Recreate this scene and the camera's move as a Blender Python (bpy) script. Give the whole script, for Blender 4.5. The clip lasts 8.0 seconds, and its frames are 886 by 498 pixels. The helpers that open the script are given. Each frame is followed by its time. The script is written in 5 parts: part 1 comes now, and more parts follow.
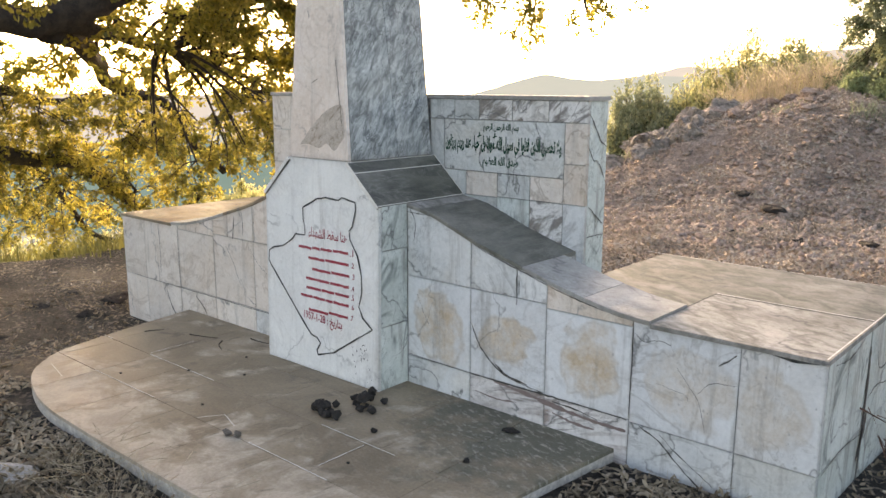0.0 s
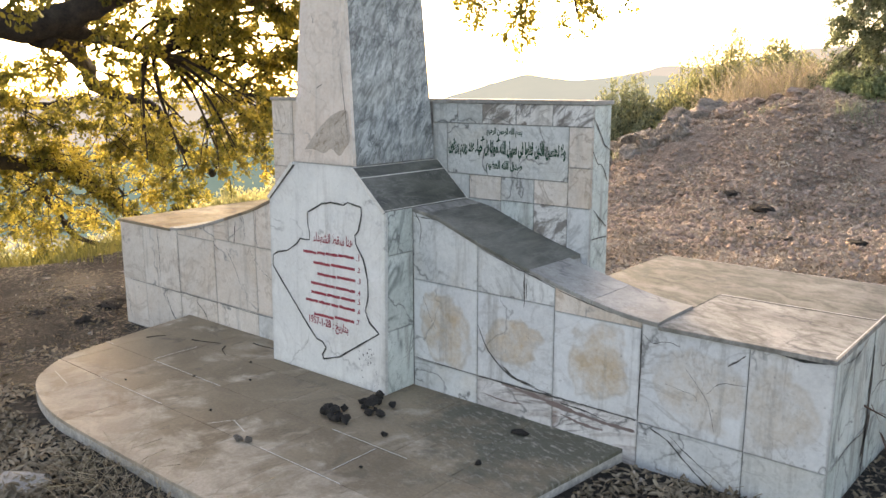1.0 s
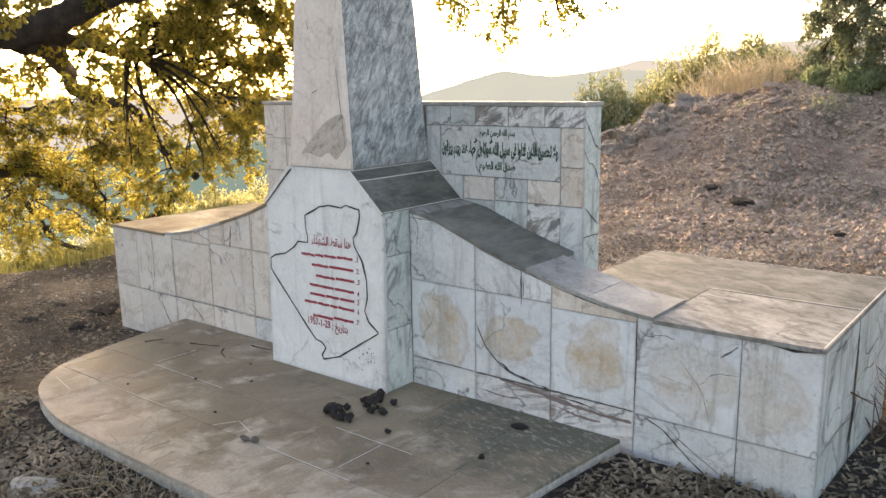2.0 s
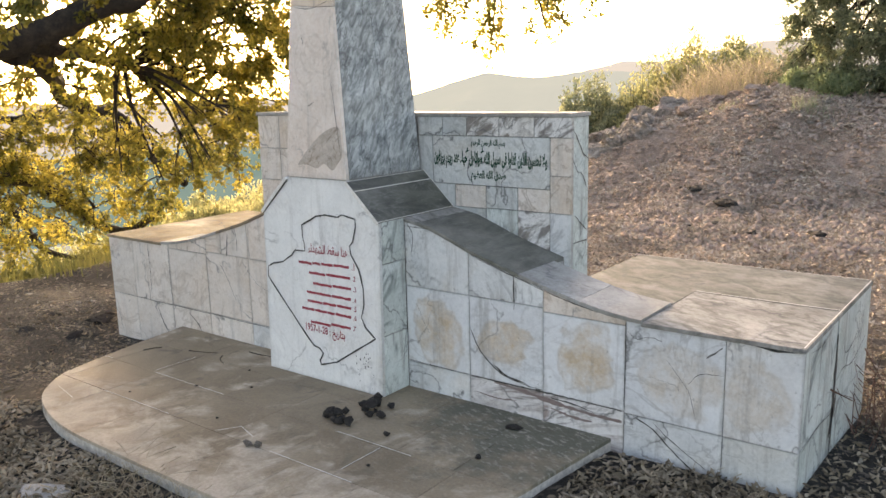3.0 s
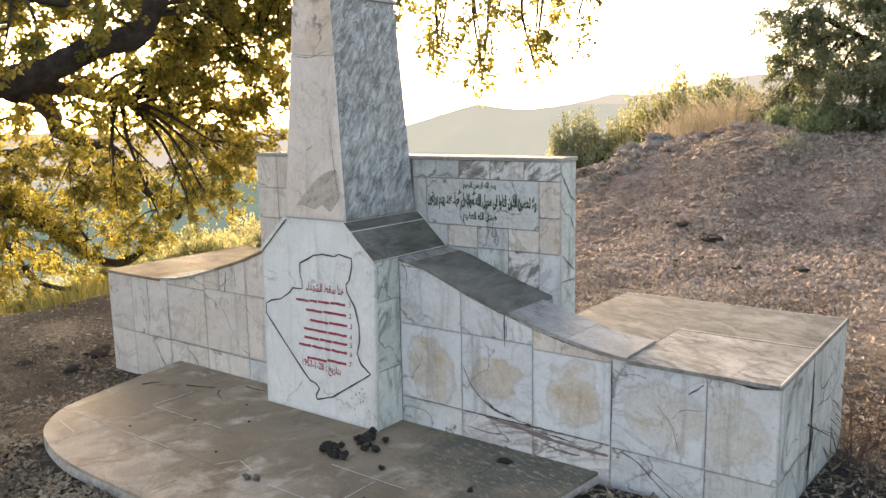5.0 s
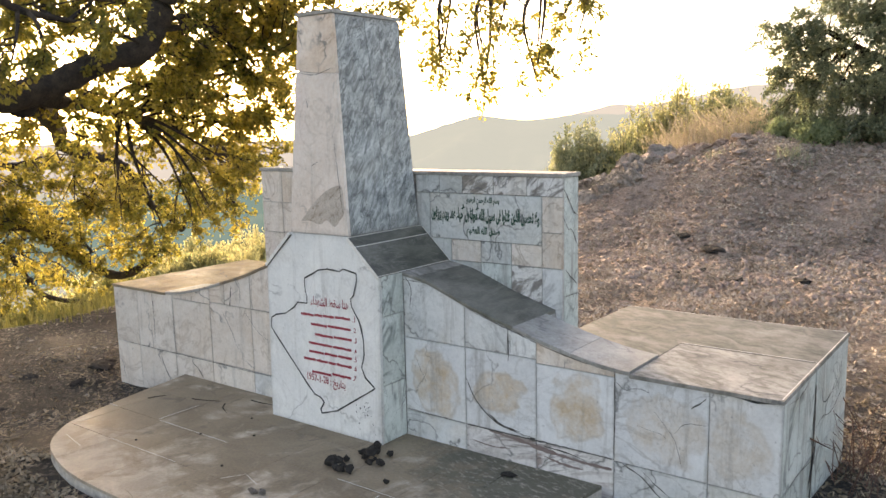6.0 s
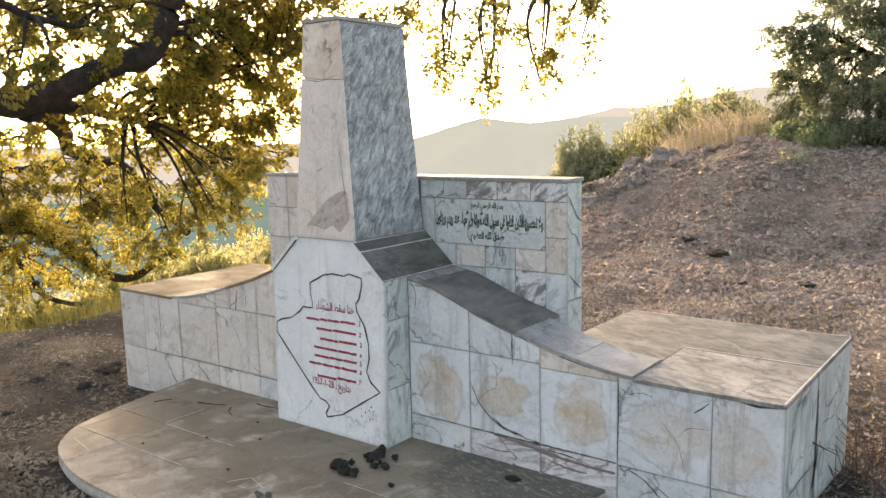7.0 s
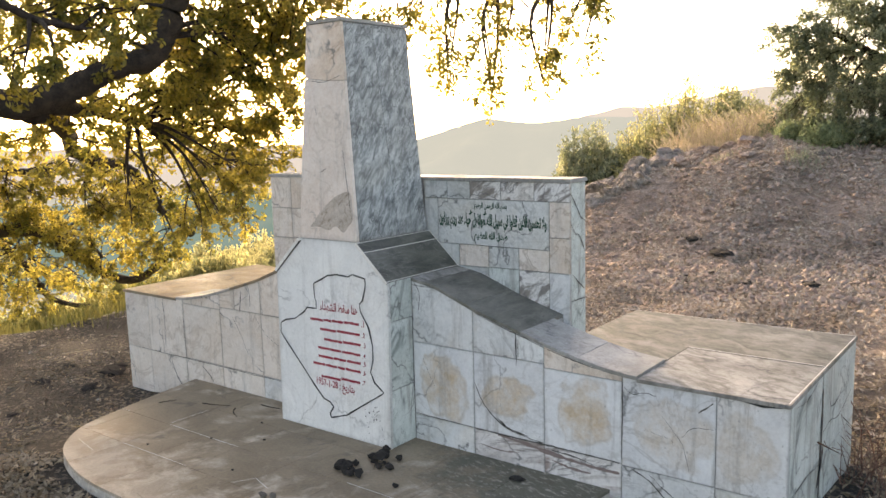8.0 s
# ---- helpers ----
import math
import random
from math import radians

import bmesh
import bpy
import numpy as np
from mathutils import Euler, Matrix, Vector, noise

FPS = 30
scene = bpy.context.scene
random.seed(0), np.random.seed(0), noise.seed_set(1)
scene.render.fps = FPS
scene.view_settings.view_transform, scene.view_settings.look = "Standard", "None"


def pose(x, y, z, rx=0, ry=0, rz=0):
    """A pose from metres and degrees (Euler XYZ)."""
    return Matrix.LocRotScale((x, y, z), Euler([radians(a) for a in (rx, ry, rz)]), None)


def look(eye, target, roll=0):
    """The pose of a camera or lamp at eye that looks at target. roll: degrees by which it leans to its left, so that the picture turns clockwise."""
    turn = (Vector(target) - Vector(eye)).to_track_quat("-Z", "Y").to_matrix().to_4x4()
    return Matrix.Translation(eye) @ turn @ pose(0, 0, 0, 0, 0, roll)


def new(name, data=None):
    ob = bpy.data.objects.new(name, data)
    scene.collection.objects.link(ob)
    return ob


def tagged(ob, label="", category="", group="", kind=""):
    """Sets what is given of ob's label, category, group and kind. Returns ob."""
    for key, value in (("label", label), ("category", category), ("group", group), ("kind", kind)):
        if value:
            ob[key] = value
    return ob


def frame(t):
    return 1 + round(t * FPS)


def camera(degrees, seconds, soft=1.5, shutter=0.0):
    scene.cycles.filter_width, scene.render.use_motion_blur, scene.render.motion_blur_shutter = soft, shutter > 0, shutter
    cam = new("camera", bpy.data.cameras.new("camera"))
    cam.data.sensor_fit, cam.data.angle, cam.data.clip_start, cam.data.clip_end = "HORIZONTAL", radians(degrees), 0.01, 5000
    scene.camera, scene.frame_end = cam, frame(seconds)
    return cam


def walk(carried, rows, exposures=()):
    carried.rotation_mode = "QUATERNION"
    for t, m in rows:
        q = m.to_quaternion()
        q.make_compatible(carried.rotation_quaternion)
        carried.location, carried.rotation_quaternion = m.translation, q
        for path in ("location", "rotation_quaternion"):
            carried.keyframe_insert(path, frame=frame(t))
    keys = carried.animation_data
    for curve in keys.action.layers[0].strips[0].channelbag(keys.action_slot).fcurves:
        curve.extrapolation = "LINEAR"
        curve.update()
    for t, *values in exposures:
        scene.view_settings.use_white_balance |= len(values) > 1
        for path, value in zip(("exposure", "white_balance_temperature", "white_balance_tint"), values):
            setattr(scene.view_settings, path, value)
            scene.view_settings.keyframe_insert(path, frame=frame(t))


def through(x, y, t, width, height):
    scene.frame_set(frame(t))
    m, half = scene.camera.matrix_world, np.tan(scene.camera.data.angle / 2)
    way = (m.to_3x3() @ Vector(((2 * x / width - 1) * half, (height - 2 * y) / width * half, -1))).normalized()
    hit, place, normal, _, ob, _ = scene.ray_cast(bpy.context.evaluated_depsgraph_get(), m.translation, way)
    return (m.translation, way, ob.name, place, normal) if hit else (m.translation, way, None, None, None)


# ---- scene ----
cam = camera(57.1, 8.0)
PATH = [
    (0, (2.962, -3.1, 1.613), (1.672, -1.624, 1.217), 0.2),
    (0.5, (2.917, -3.148, 1.619), (1.639, -1.661, 1.225), 0.1),
    (1, (2.893, -3.193, 1.636), (1.632, -1.692, 1.241), -0.1),
    (1.5, (2.876, -3.254, 1.648), (1.635, -1.738, 1.249), -0.5),
    (3, (2.927, -3.448, 1.725), (1.731, -1.895, 1.328), -1.4),
    (3.5, (2.96, -3.494, 1.744), (1.768, -1.934, 1.364), -1.3),
    (4, (2.984, -3.533, 1.767), (1.798, -1.964, 1.403), -1.2),
    (4.5, (2.998, -3.564, 1.786), (1.816, -1.988, 1.44), -1.1),
    (5, (3.011, -3.588, 1.806), (1.828, -2.008, 1.482), -1.1),
    (6.5, (3.034, -3.637, 1.849), (1.841, -2.058, 1.555), -1.3),
    (7, (3.044, -3.648, 1.856), (1.846, -2.073, 1.564), -1.3),
    (7.5, (3.048, -3.649, 1.853), (1.847, -2.077, 1.563), -1.5),
    (8, (3.047, -3.647, 1.854), (1.841, -2.078, 1.564), -1.5),
]
walk(cam, [(t, look(eye, target, roll)) for t, eye, target, roll in PATH], [(0.0, 2.1, 9100, 18), (8.0, 2.04, 9100, 18)])

# ---- world, sun, exposure ----
SUN_AZ, SUN_EL = -54.0, 14.5
world = bpy.data.worlds.new("sky")
scene.world = world
world.use_nodes = True
wn = world.node_tree
sky = wn.nodes.new("ShaderNodeTexSky")
sky.sky_type = "NISHITA"
sky.sun_disc = False
sky.sun_elevation = radians(SUN_EL)
sky.sun_rotation = radians(SUN_AZ)
sky.dust_density = 2.0
sky.ozone_density = 0.8
sky.air_density = 0.7
wn.links.new(sky.outputs["Color"], wn.nodes["Background"].inputs["Color"])
wn.nodes["Background"].inputs["Strength"].default_value = 0.15
sun_data = bpy.data.lights.new("sun", "SUN")
sun_data.energy = 1.1
sun_data.angle = radians(3.0)
sun_data.color = (1.0, 0.91, 0.77)
sun = new("sun", sun_data)
ca, sa, ce, se = math.cos(radians(SUN_AZ)), math.sin(radians(SUN_AZ)), math.cos(radians(SUN_EL)), math.sin(radians(SUN_EL))
sun.matrix_world = look((sa * ce * 60, ca * ce * 60, se * 60), (0, 0, 0))

# ---- materials ----


def material(name):
    m = bpy.data.materials.new(name)
    m.use_nodes = True
    return m, m.node_tree, m.node_tree.nodes["Principled BSDF"]


def wire(nt, a, b):
    """Feeds b from a socket, a number or a colour."""
    if isinstance(a, bpy.types.NodeSocket):
        nt.links.new(a, b)
    elif isinstance(a, (tuple, list)):
        b.default_value = (*a, 1.0) if len(a) == 3 and b.type == "RGBA" else a
    else:
        b.default_value = a


def coords(nt, shift=True, stretch=(1, 1, 1), turn=(0, 0, 0)):
    """Place in metres, shifted at random from object to object."""
    tc = nt.nodes.new("ShaderNodeTexCoord")
    out = tc.outputs["Object"]
    if shift:
        info = nt.nodes.new("ShaderNodeObjectInfo")
        mul = nt.nodes.new("ShaderNodeVectorMath")
        mul.operation = "MULTIPLY_ADD"
        comb = nt.nodes.new("ShaderNodeCombineXYZ")
        for k in range(3):
            nt.links.new(info.outputs["Random"], comb.inputs[k])
        nt.links.new(comb.outputs[0], mul.inputs[0])
        mul.inputs[1].default_value = (37.0, 53.0, 71.0)
        nt.links.new(out, mul.inputs[2])
        out = mul.outputs[0]
    rot = nt.nodes.new("ShaderNodeMapping")
    rot.inputs["Rotation"].default_value = [radians(a) for a in turn]
    nt.links.new(out, rot.inputs["Vector"])
    mp = nt.nodes.new("ShaderNodeMapping")
    mp.inputs["Scale"].default_value = stretch
    nt.links.new(rot.outputs[0], mp.inputs["Vector"])
    return mp.outputs[0]


def noisy(nt, vec, scale, detail=5.0, rough=0.55, warp=0.0):
    n = nt.nodes.new("ShaderNodeTexNoise")
    nt.links.new(vec, n.inputs["Vector"])
    n.inputs["Scale"].default_value = scale
    n.inputs["Detail"].default_value = detail
    n.inputs["Roughness"].default_value = rough
    n.inputs["Distortion"].default_value = warp
    return n.outputs["Fac"]


def ramp(nt, fac, *stops):
    """Grey or colour ramp: stops of (place, value)."""
    r = nt.nodes.new("ShaderNodeValToRGB")
    wire(nt, fac, r.inputs["Fac"])
    els = r.color_ramp.elements
    while len(els) < len(stops):
        els.new(0.5)
    for e, (p, v) in zip(els, stops):
        e.position = p
        e.color = (v, v, v, 1) if isinstance(v, (int, float)) else (*v, 1)
    return r.outputs["Color"]


def blend(nt, fac, a, b, mode="MIX"):
    m = nt.nodes.new("ShaderNodeMix")
    m.data_type = "RGBA"
    m.blend_type = mode
    wire(nt, fac, m.inputs[0])
    wire(nt, a, m.inputs[6])
    wire(nt, b, m.inputs[7])
    return m.outputs[2]


def calc(nt, op, a, b=0.5):
    m = nt.nodes.new("ShaderNodeMath")
    m.operation = op
    m.use_clamp = op in ("MULTIPLY", "SUBTRACT", "ADD")
    wire(nt, a, m.inputs[0])
    wire(nt, b, m.inputs[1])
    return m.outputs[0]


def relief(nt, bsdf, height, strength=0.3, depth=0.01):
    b = nt.nodes.new("ShaderNodeBump")
    b.inputs["Strength"].default_value = strength
    b.inputs["Distance"].default_value = depth
    nt.links.new(height, b.inputs["Height"])
    nt.links.new(b.outputs[0], bsdf.inputs["Normal"])


def ridge(nt, fac, width):
    """Thin lines where a noise crosses its middle."""
    c = nt.nodes.new("ShaderNodeMath")
    c.operation = "SUBTRACT"
    nt.links.new(fac, c.inputs[0])
    c.inputs[1].default_value = 0.5
    a = calc(nt, "ABSOLUTE", c.outputs[0])
    return ramp(nt, a, (0.0, 1.0), (width, 0.0))


def object_random(nt):
    return nt.nodes.new("ShaderNodeObjectInfo").outputs["Random"]


def marble(name, light, dark, vein, vein_amount=0.5, vein_scale=2.2, stain=(0.50, 0.36, 0.2), stain_amount=0.25,
           stretch=(1, 1, 1), turn=(0, 0, 0), rough=0.42, grime=0.3, spot=0.0, tone=0.12, cloud=2.5, crack=0.6, contrast=(0.35, 0.65), joint=0.42, weather=1.0):
    m, nt, bsdf = material(name)
    v = coords(nt, True, stretch, turn)
    plain = coords(nt, True)
    clouds = ramp(nt, noisy(nt, v, cloud, 8, 0.62, 0.8), (contrast[0], 0.0), (contrast[1], 1.0))
    col = blend(nt, clouds, light, dark)
    rnd = object_random(nt)
    col = blend(nt, 1.0, col, ramp(nt, rnd, (0.0, 1.0 - tone), (1.0, 1.0)), "MULTIPLY")
    veins = ridge(nt, noisy(nt, v, vein_scale, 4, 0.6, 1.4), 0.026)
    breaks = ramp(nt, noisy(nt, plain, 3.0, 3), (0.38, 0.0), (0.5, 1.0))
    col = blend(nt, calc(nt, "MULTIPLY", calc(nt, "MULTIPLY", veins, breaks), vein_amount), col, vein)
    fine_veins = ridge(nt, noisy(nt, v, vein_scale * 2.9, 5, 0.65, 2.2), 0.017)
    breaks2 = ramp(nt, noisy(nt, plain, 4.3, 4, 0.6), (0.43, 0.0), (0.54, 1.0))
    col = blend(nt, calc(nt, "MULTIPLY", calc(nt, "MULTIPLY", fine_veins, breaks2), vein_amount * 0.7), col, vein)
    film = ramp(nt, noisy(nt, plain, 2.3, 7, 0.7), (0.3, 0.80), (0.60, 1.0))
    col = blend(nt, weather, col, film, "MULTIPLY")
    st = ramp(nt, noisy(nt, plain, 1.7, 6, 0.6, 0.5), (0.50, 0.0), (0.68, 1.0))
    col = blend(nt, calc(nt, "MULTIPLY", st, stain_amount), col, stain)
    if spot:
        # ochre bloom in the middle of the slab, with an uneven rim
        uv = nt.nodes.new("ShaderNodeTexCoord").outputs["UV"]
        d = nt.nodes.new("ShaderNodeVectorMath")
        d.operation = "DISTANCE"
        nt.links.new(uv, d.inputs[0])
        d.inputs[1].default_value = (0.48, 0.46, 0)
        edge = nt.nodes.new("ShaderNodeMath")
        edge.operation = "MULTIPLY_ADD"
        nt.links.new(noisy(nt, plain, 3.0, 4, 0.5, 0.4), edge.inputs[0])
        edge.inputs[1].default_value = 1.0
        nt.links.new(d.outputs["Value"], edge.inputs[2])
        bloom = ramp(nt, edge.outputs[0], (0.70, 0.9), (0.86, 0.7), (0.93, 0.0))
        rim = ramp(nt, edge.outputs[0], (0.84, 0.0), (0.88, 0.3), (0.92, 0.0))
        mot = ramp(nt, noisy(nt, plain, 6, 8, 0.7), (0.38, 0.15), (0.6, 1.0))
        col = blend(nt, calc(nt, "MULTIPLY", calc(nt, "MULTIPLY", bloom, mot), spot), col, (0.55, 0.415, 0.28))
        col = blend(nt, calc(nt, "MULTIPLY", rim, spot * 0.8), col, (0.30, 0.24, 0.18))
    if joint:
        sep = nt.nodes.new("ShaderNodeSeparateXYZ")
        nt.links.new(nt.nodes.new("ShaderNodeTexCoord").outputs["UV"], sep.inputs[0])
        eu = calc(nt, "MINIMUM", sep.outputs[0], calc(nt, "SUBTRACT", 1.0, sep.outputs[0]))
        ev = calc(nt, "MINIMUM", sep.outputs[1], calc(nt, "SUBTRACT", 1.0, sep.outputs[1]))
        near = calc(nt, "MINIMUM", eu, ev)
        near = calc(nt, "MULTIPLY", near, ramp(nt, noisy(nt, plain, 7, 7, 0.7), (0.3, 1.0), (0.7, 0.1)))
        col = blend(nt, calc(nt, "MULTIPLY", ramp(nt, near, (0.0, 1.0), (0.004, 0.45), (0.014, 0.0)), joint), col, (0.15, 0.14, 0.125))
    mottle = ramp(nt, noisy(nt, plain, 15, 9, 0.78), (0.36, 0.72), (0.58, 1.0))
    col = blend(nt, 0.5 * weather, col, mottle, "MULTIPLY")
    hair = ridge(nt, noisy(nt, plain, 1.3, 7, 0.5, 0.3), 0.006)
    col = blend(nt, calc(nt, "MULTIPLY", calc(nt, "MULTIPLY", hair, breaks), min(1.0, crack * 1.5)), col, (0.13, 0.13, 0.13))
    # run marks and fine dirt
    runs = ramp(nt, noisy(nt, coords(nt, True, (9, 9, 0.7)), 1.6, 5, 0.6), (0.55, 0.0), (0.68, 1.0))
    col = blend(nt, calc(nt, "MULTIPLY", runs, grime), col, (0.20, 0.185, 0.165))
    fine = noisy(nt, plain, 55, 4, 0.7)
    speck = ramp(nt, noisy(nt, plain, 28, 3, 0.6), (0.68, 0.0), (0.74, 1.0))
    col = blend(nt, calc(nt, "MULTIPLY", speck, grime), col, (0.12, 0.12, 0.11))
    col = blend(nt, 0.16, col, ramp(nt, fine, (0.3, 0.1), (0.7, 1.0)), "OVERLAY")
    wire(nt, col, bsdf.inputs["Base Color"])
    wire(nt, ramp(nt, noisy(nt, plain, 6, 5), (0.3, rough - 0.1), (0.7, rough + 0.2)), bsdf.inputs["Roughness"])
    bsdf.inputs["Specular IOR Level"].default_value = 0.4 if rough < 0.45 else 0.12
    relief(nt, bsdf, fine, 0.3, 0.005)
    return m


WHITE = marble("marble_white", (0.82, 0.825, 0.805), (0.75, 0.76, 0.745), (0.52, 0.51, 0.50), 0.3, stain_amount=0.08, grime=0.2, crack=0.3, tone=0.03, joint=0.3, weather=0.4)
OCHRE = marble("marble_ochre_bloom", (0.81, 0.825, 0.83), (0.71, 0.73, 0.74), (0.40, 0.39, 0.38), 0.35, stain_amount=0.12, spot=1.0, grime=0.4, crack=0.4, joint=0.35, weather=0.5)
FAINT = marble("marble_faint_bloom", (0.81, 0.825, 0.83), (0.70, 0.72, 0.73), (0.34, 0.33, 0.32), 0.5, stain=(0.58, 0.49, 0.38), stain_amount=0.3, spot=0.55, grime=0.4, crack=0.5, joint=0.35, weather=0.5)
VEINED = marble("marble_veined", (0.79, 0.80, 0.79), (0.62, 0.645, 0.645), (0.30, 0.30, 0.30), 0.5, stain_amount=0.25, grime=0.4, joint=0.35, weather=0.6)
# white stone of the left wing, the warm light on it mixed into the tone
IVORY_LIT = marble("marble_ivory_lit", (0.83, 0.765, 0.70), (0.74, 0.66, 0.585), (0.42, 0.34, 0.28), 0.5, stain=(0.60, 0.44, 0.32), stain_amount=0.35, grime=0.4, joint=0.35, weather=0.6)
WARM = marble("marble_warm", (0.82, 0.75, 0.685), (0.72, 0.625, 0.54), (0.36, 0.27, 0.2), 0.6, stain=(0.56, 0.40, 0.28), stain_amount=0.45, grime=0.35, joint=0.35, weather=0.6)
# shaft front: tan top stone and pale slab, both tinted with sunset bounce light
PEACH_BOUNCE = marble("marble_peach_bounce", (0.82, 0.70, 0.60), (0.72, 0.57, 0.455), (0.40, 0.27, 0.19), 0.6, stain=(0.60, 0.39, 0.26), stain_amount=0.5, grime=0.35, turn=(0, 35, 0), stretch=(1, 1, 2), weather=0.6)
CREAM_BOUNCE = marble("marble_cream_bounce", (0.86, 0.76, 0.685), (0.79, 0.68, 0.60), (0.46, 0.38, 0.32), 0.35, stain=(0.64, 0.50, 0.41), stain_amount=0.35, grime=0.25, joint=0.35, crack=0.3, weather=0.5)
ROSE = marble("marble_rose", (0.79, 0.765, 0.745), (0.36, 0.29, 0.265), (0.14, 0.11, 0.105), 0.7, 1.6, stain=(0.22, 0.17, 0.155), stain_amount=0.5, stretch=(0.5, 0.6, 2.4), turn=(0, 14, 0), cloud=3.2, grime=0.5, contrast=(0.50, 0.62), weather=0.7)
STREAK = marble("marble_grey_streaked", (0.60, 0.63, 0.625), (0.155, 0.175, 0.178), (0.08, 0.09, 0.092), 0.9, 5.0, stain_amount=0.05,
                stretch=(1, 0.9, 2.6), turn=(-54, 0, 0), cloud=10.5, grime=0.3, tone=0.05, contrast=(0.34, 0.66), joint=0.5, weather=0.8)
FIGURED = marble("marble_figured", (0.80, 0.785, 0.76), (0.27, 0.245, 0.23), (0.15, 0.135, 0.125), 0.7, 2.4, stain_amount=0.15, stretch=(1.2, 1, 2.6),
                 turn=(0, 35, 0), cloud=4.6, grime=0.3, contrast=(0.49, 0.58), weather=0.6)
GREY = marble("marble_pale_grey", (0.70, 0.715, 0.695), (0.56, 0.585, 0.575), (0.34, 0.36, 0.355), 0.5, stain_amount=0.2, grime=0.35, joint=0.35, weather=0.6)
COPING = marble("marble_grey_coping", (0.62, 0.61, 0.575), (0.40, 0.39, 0.365), (0.2, 0.2, 0.19), 0.5, stain=(0.28, 0.24, 0.2), stain_amount=0.45, grime=0.4, joint=0.3)
GREEN = marble("marble_green_tinged", (0.71, 0.755, 0.725), (0.53, 0.59, 0.56), (0.13, 0.15, 0.145), 0.8, 1.8, stain=(0.2, 0.22, 0.19), stain_amount=0.3, stretch=(1, 1, 0.6),
               turn=(30, 0, 0), grime=0.6, weather=0.6)
SLATE = marble("marble_dark_grey", (0.20, 0.20, 0.168), (0.07, 0.074, 0.062), (0.26, 0.26, 0.235), 0.5, 3, stain=(0.30, 0.285, 0.25), stain_amount=0.6,
               stretch=(3, 0.8, 1), rough=0.4, grime=0.0, crack=0.0, tone=0.2, cloud=3.5, joint=0.2)
TOPSTONE = marble("marble_weathered_top", (0.50, 0.475, 0.44), (0.21, 0.20, 0.175), (0.15, 0.15, 0.135), 0.3, 3, stain=(0.17, 0.165, 0.14), stain_amount=0.6,
                  stretch=(1, 2.2, 1), turn=(0, 0, 25), rough=0.62, grime=0.3, tone=0.05, cloud=7.5, joint=0.25, contrast=(0.44, 0.66))
TOPDARK = marble("marble_lichened_top", (0.31, 0.295, 0.26), (0.14, 0.14, 0.12), (0.12, 0.12, 0.11), 0.3, 3, stain=(0.46, 0.43, 0.385), stain_amount=0.6,
                 stretch=(1, 2, 1), turn=(0, 0, 25), rough=0.62, grime=0.2, tone=0.05, cloud=5.5, joint=0.0, contrast=(0.40, 0.64))
# left wing's tops: warm grazing sun put into the stone colour
TOPSUN = marble("marble_sunlit_top", (0.52, 0.39, 0.24), (0.34, 0.24, 0.15), (0.2, 0.15, 0.1), 0.4, 3, stain=(0.2, 0.14, 0.09), stain_amount=0.7, rough=0.5)


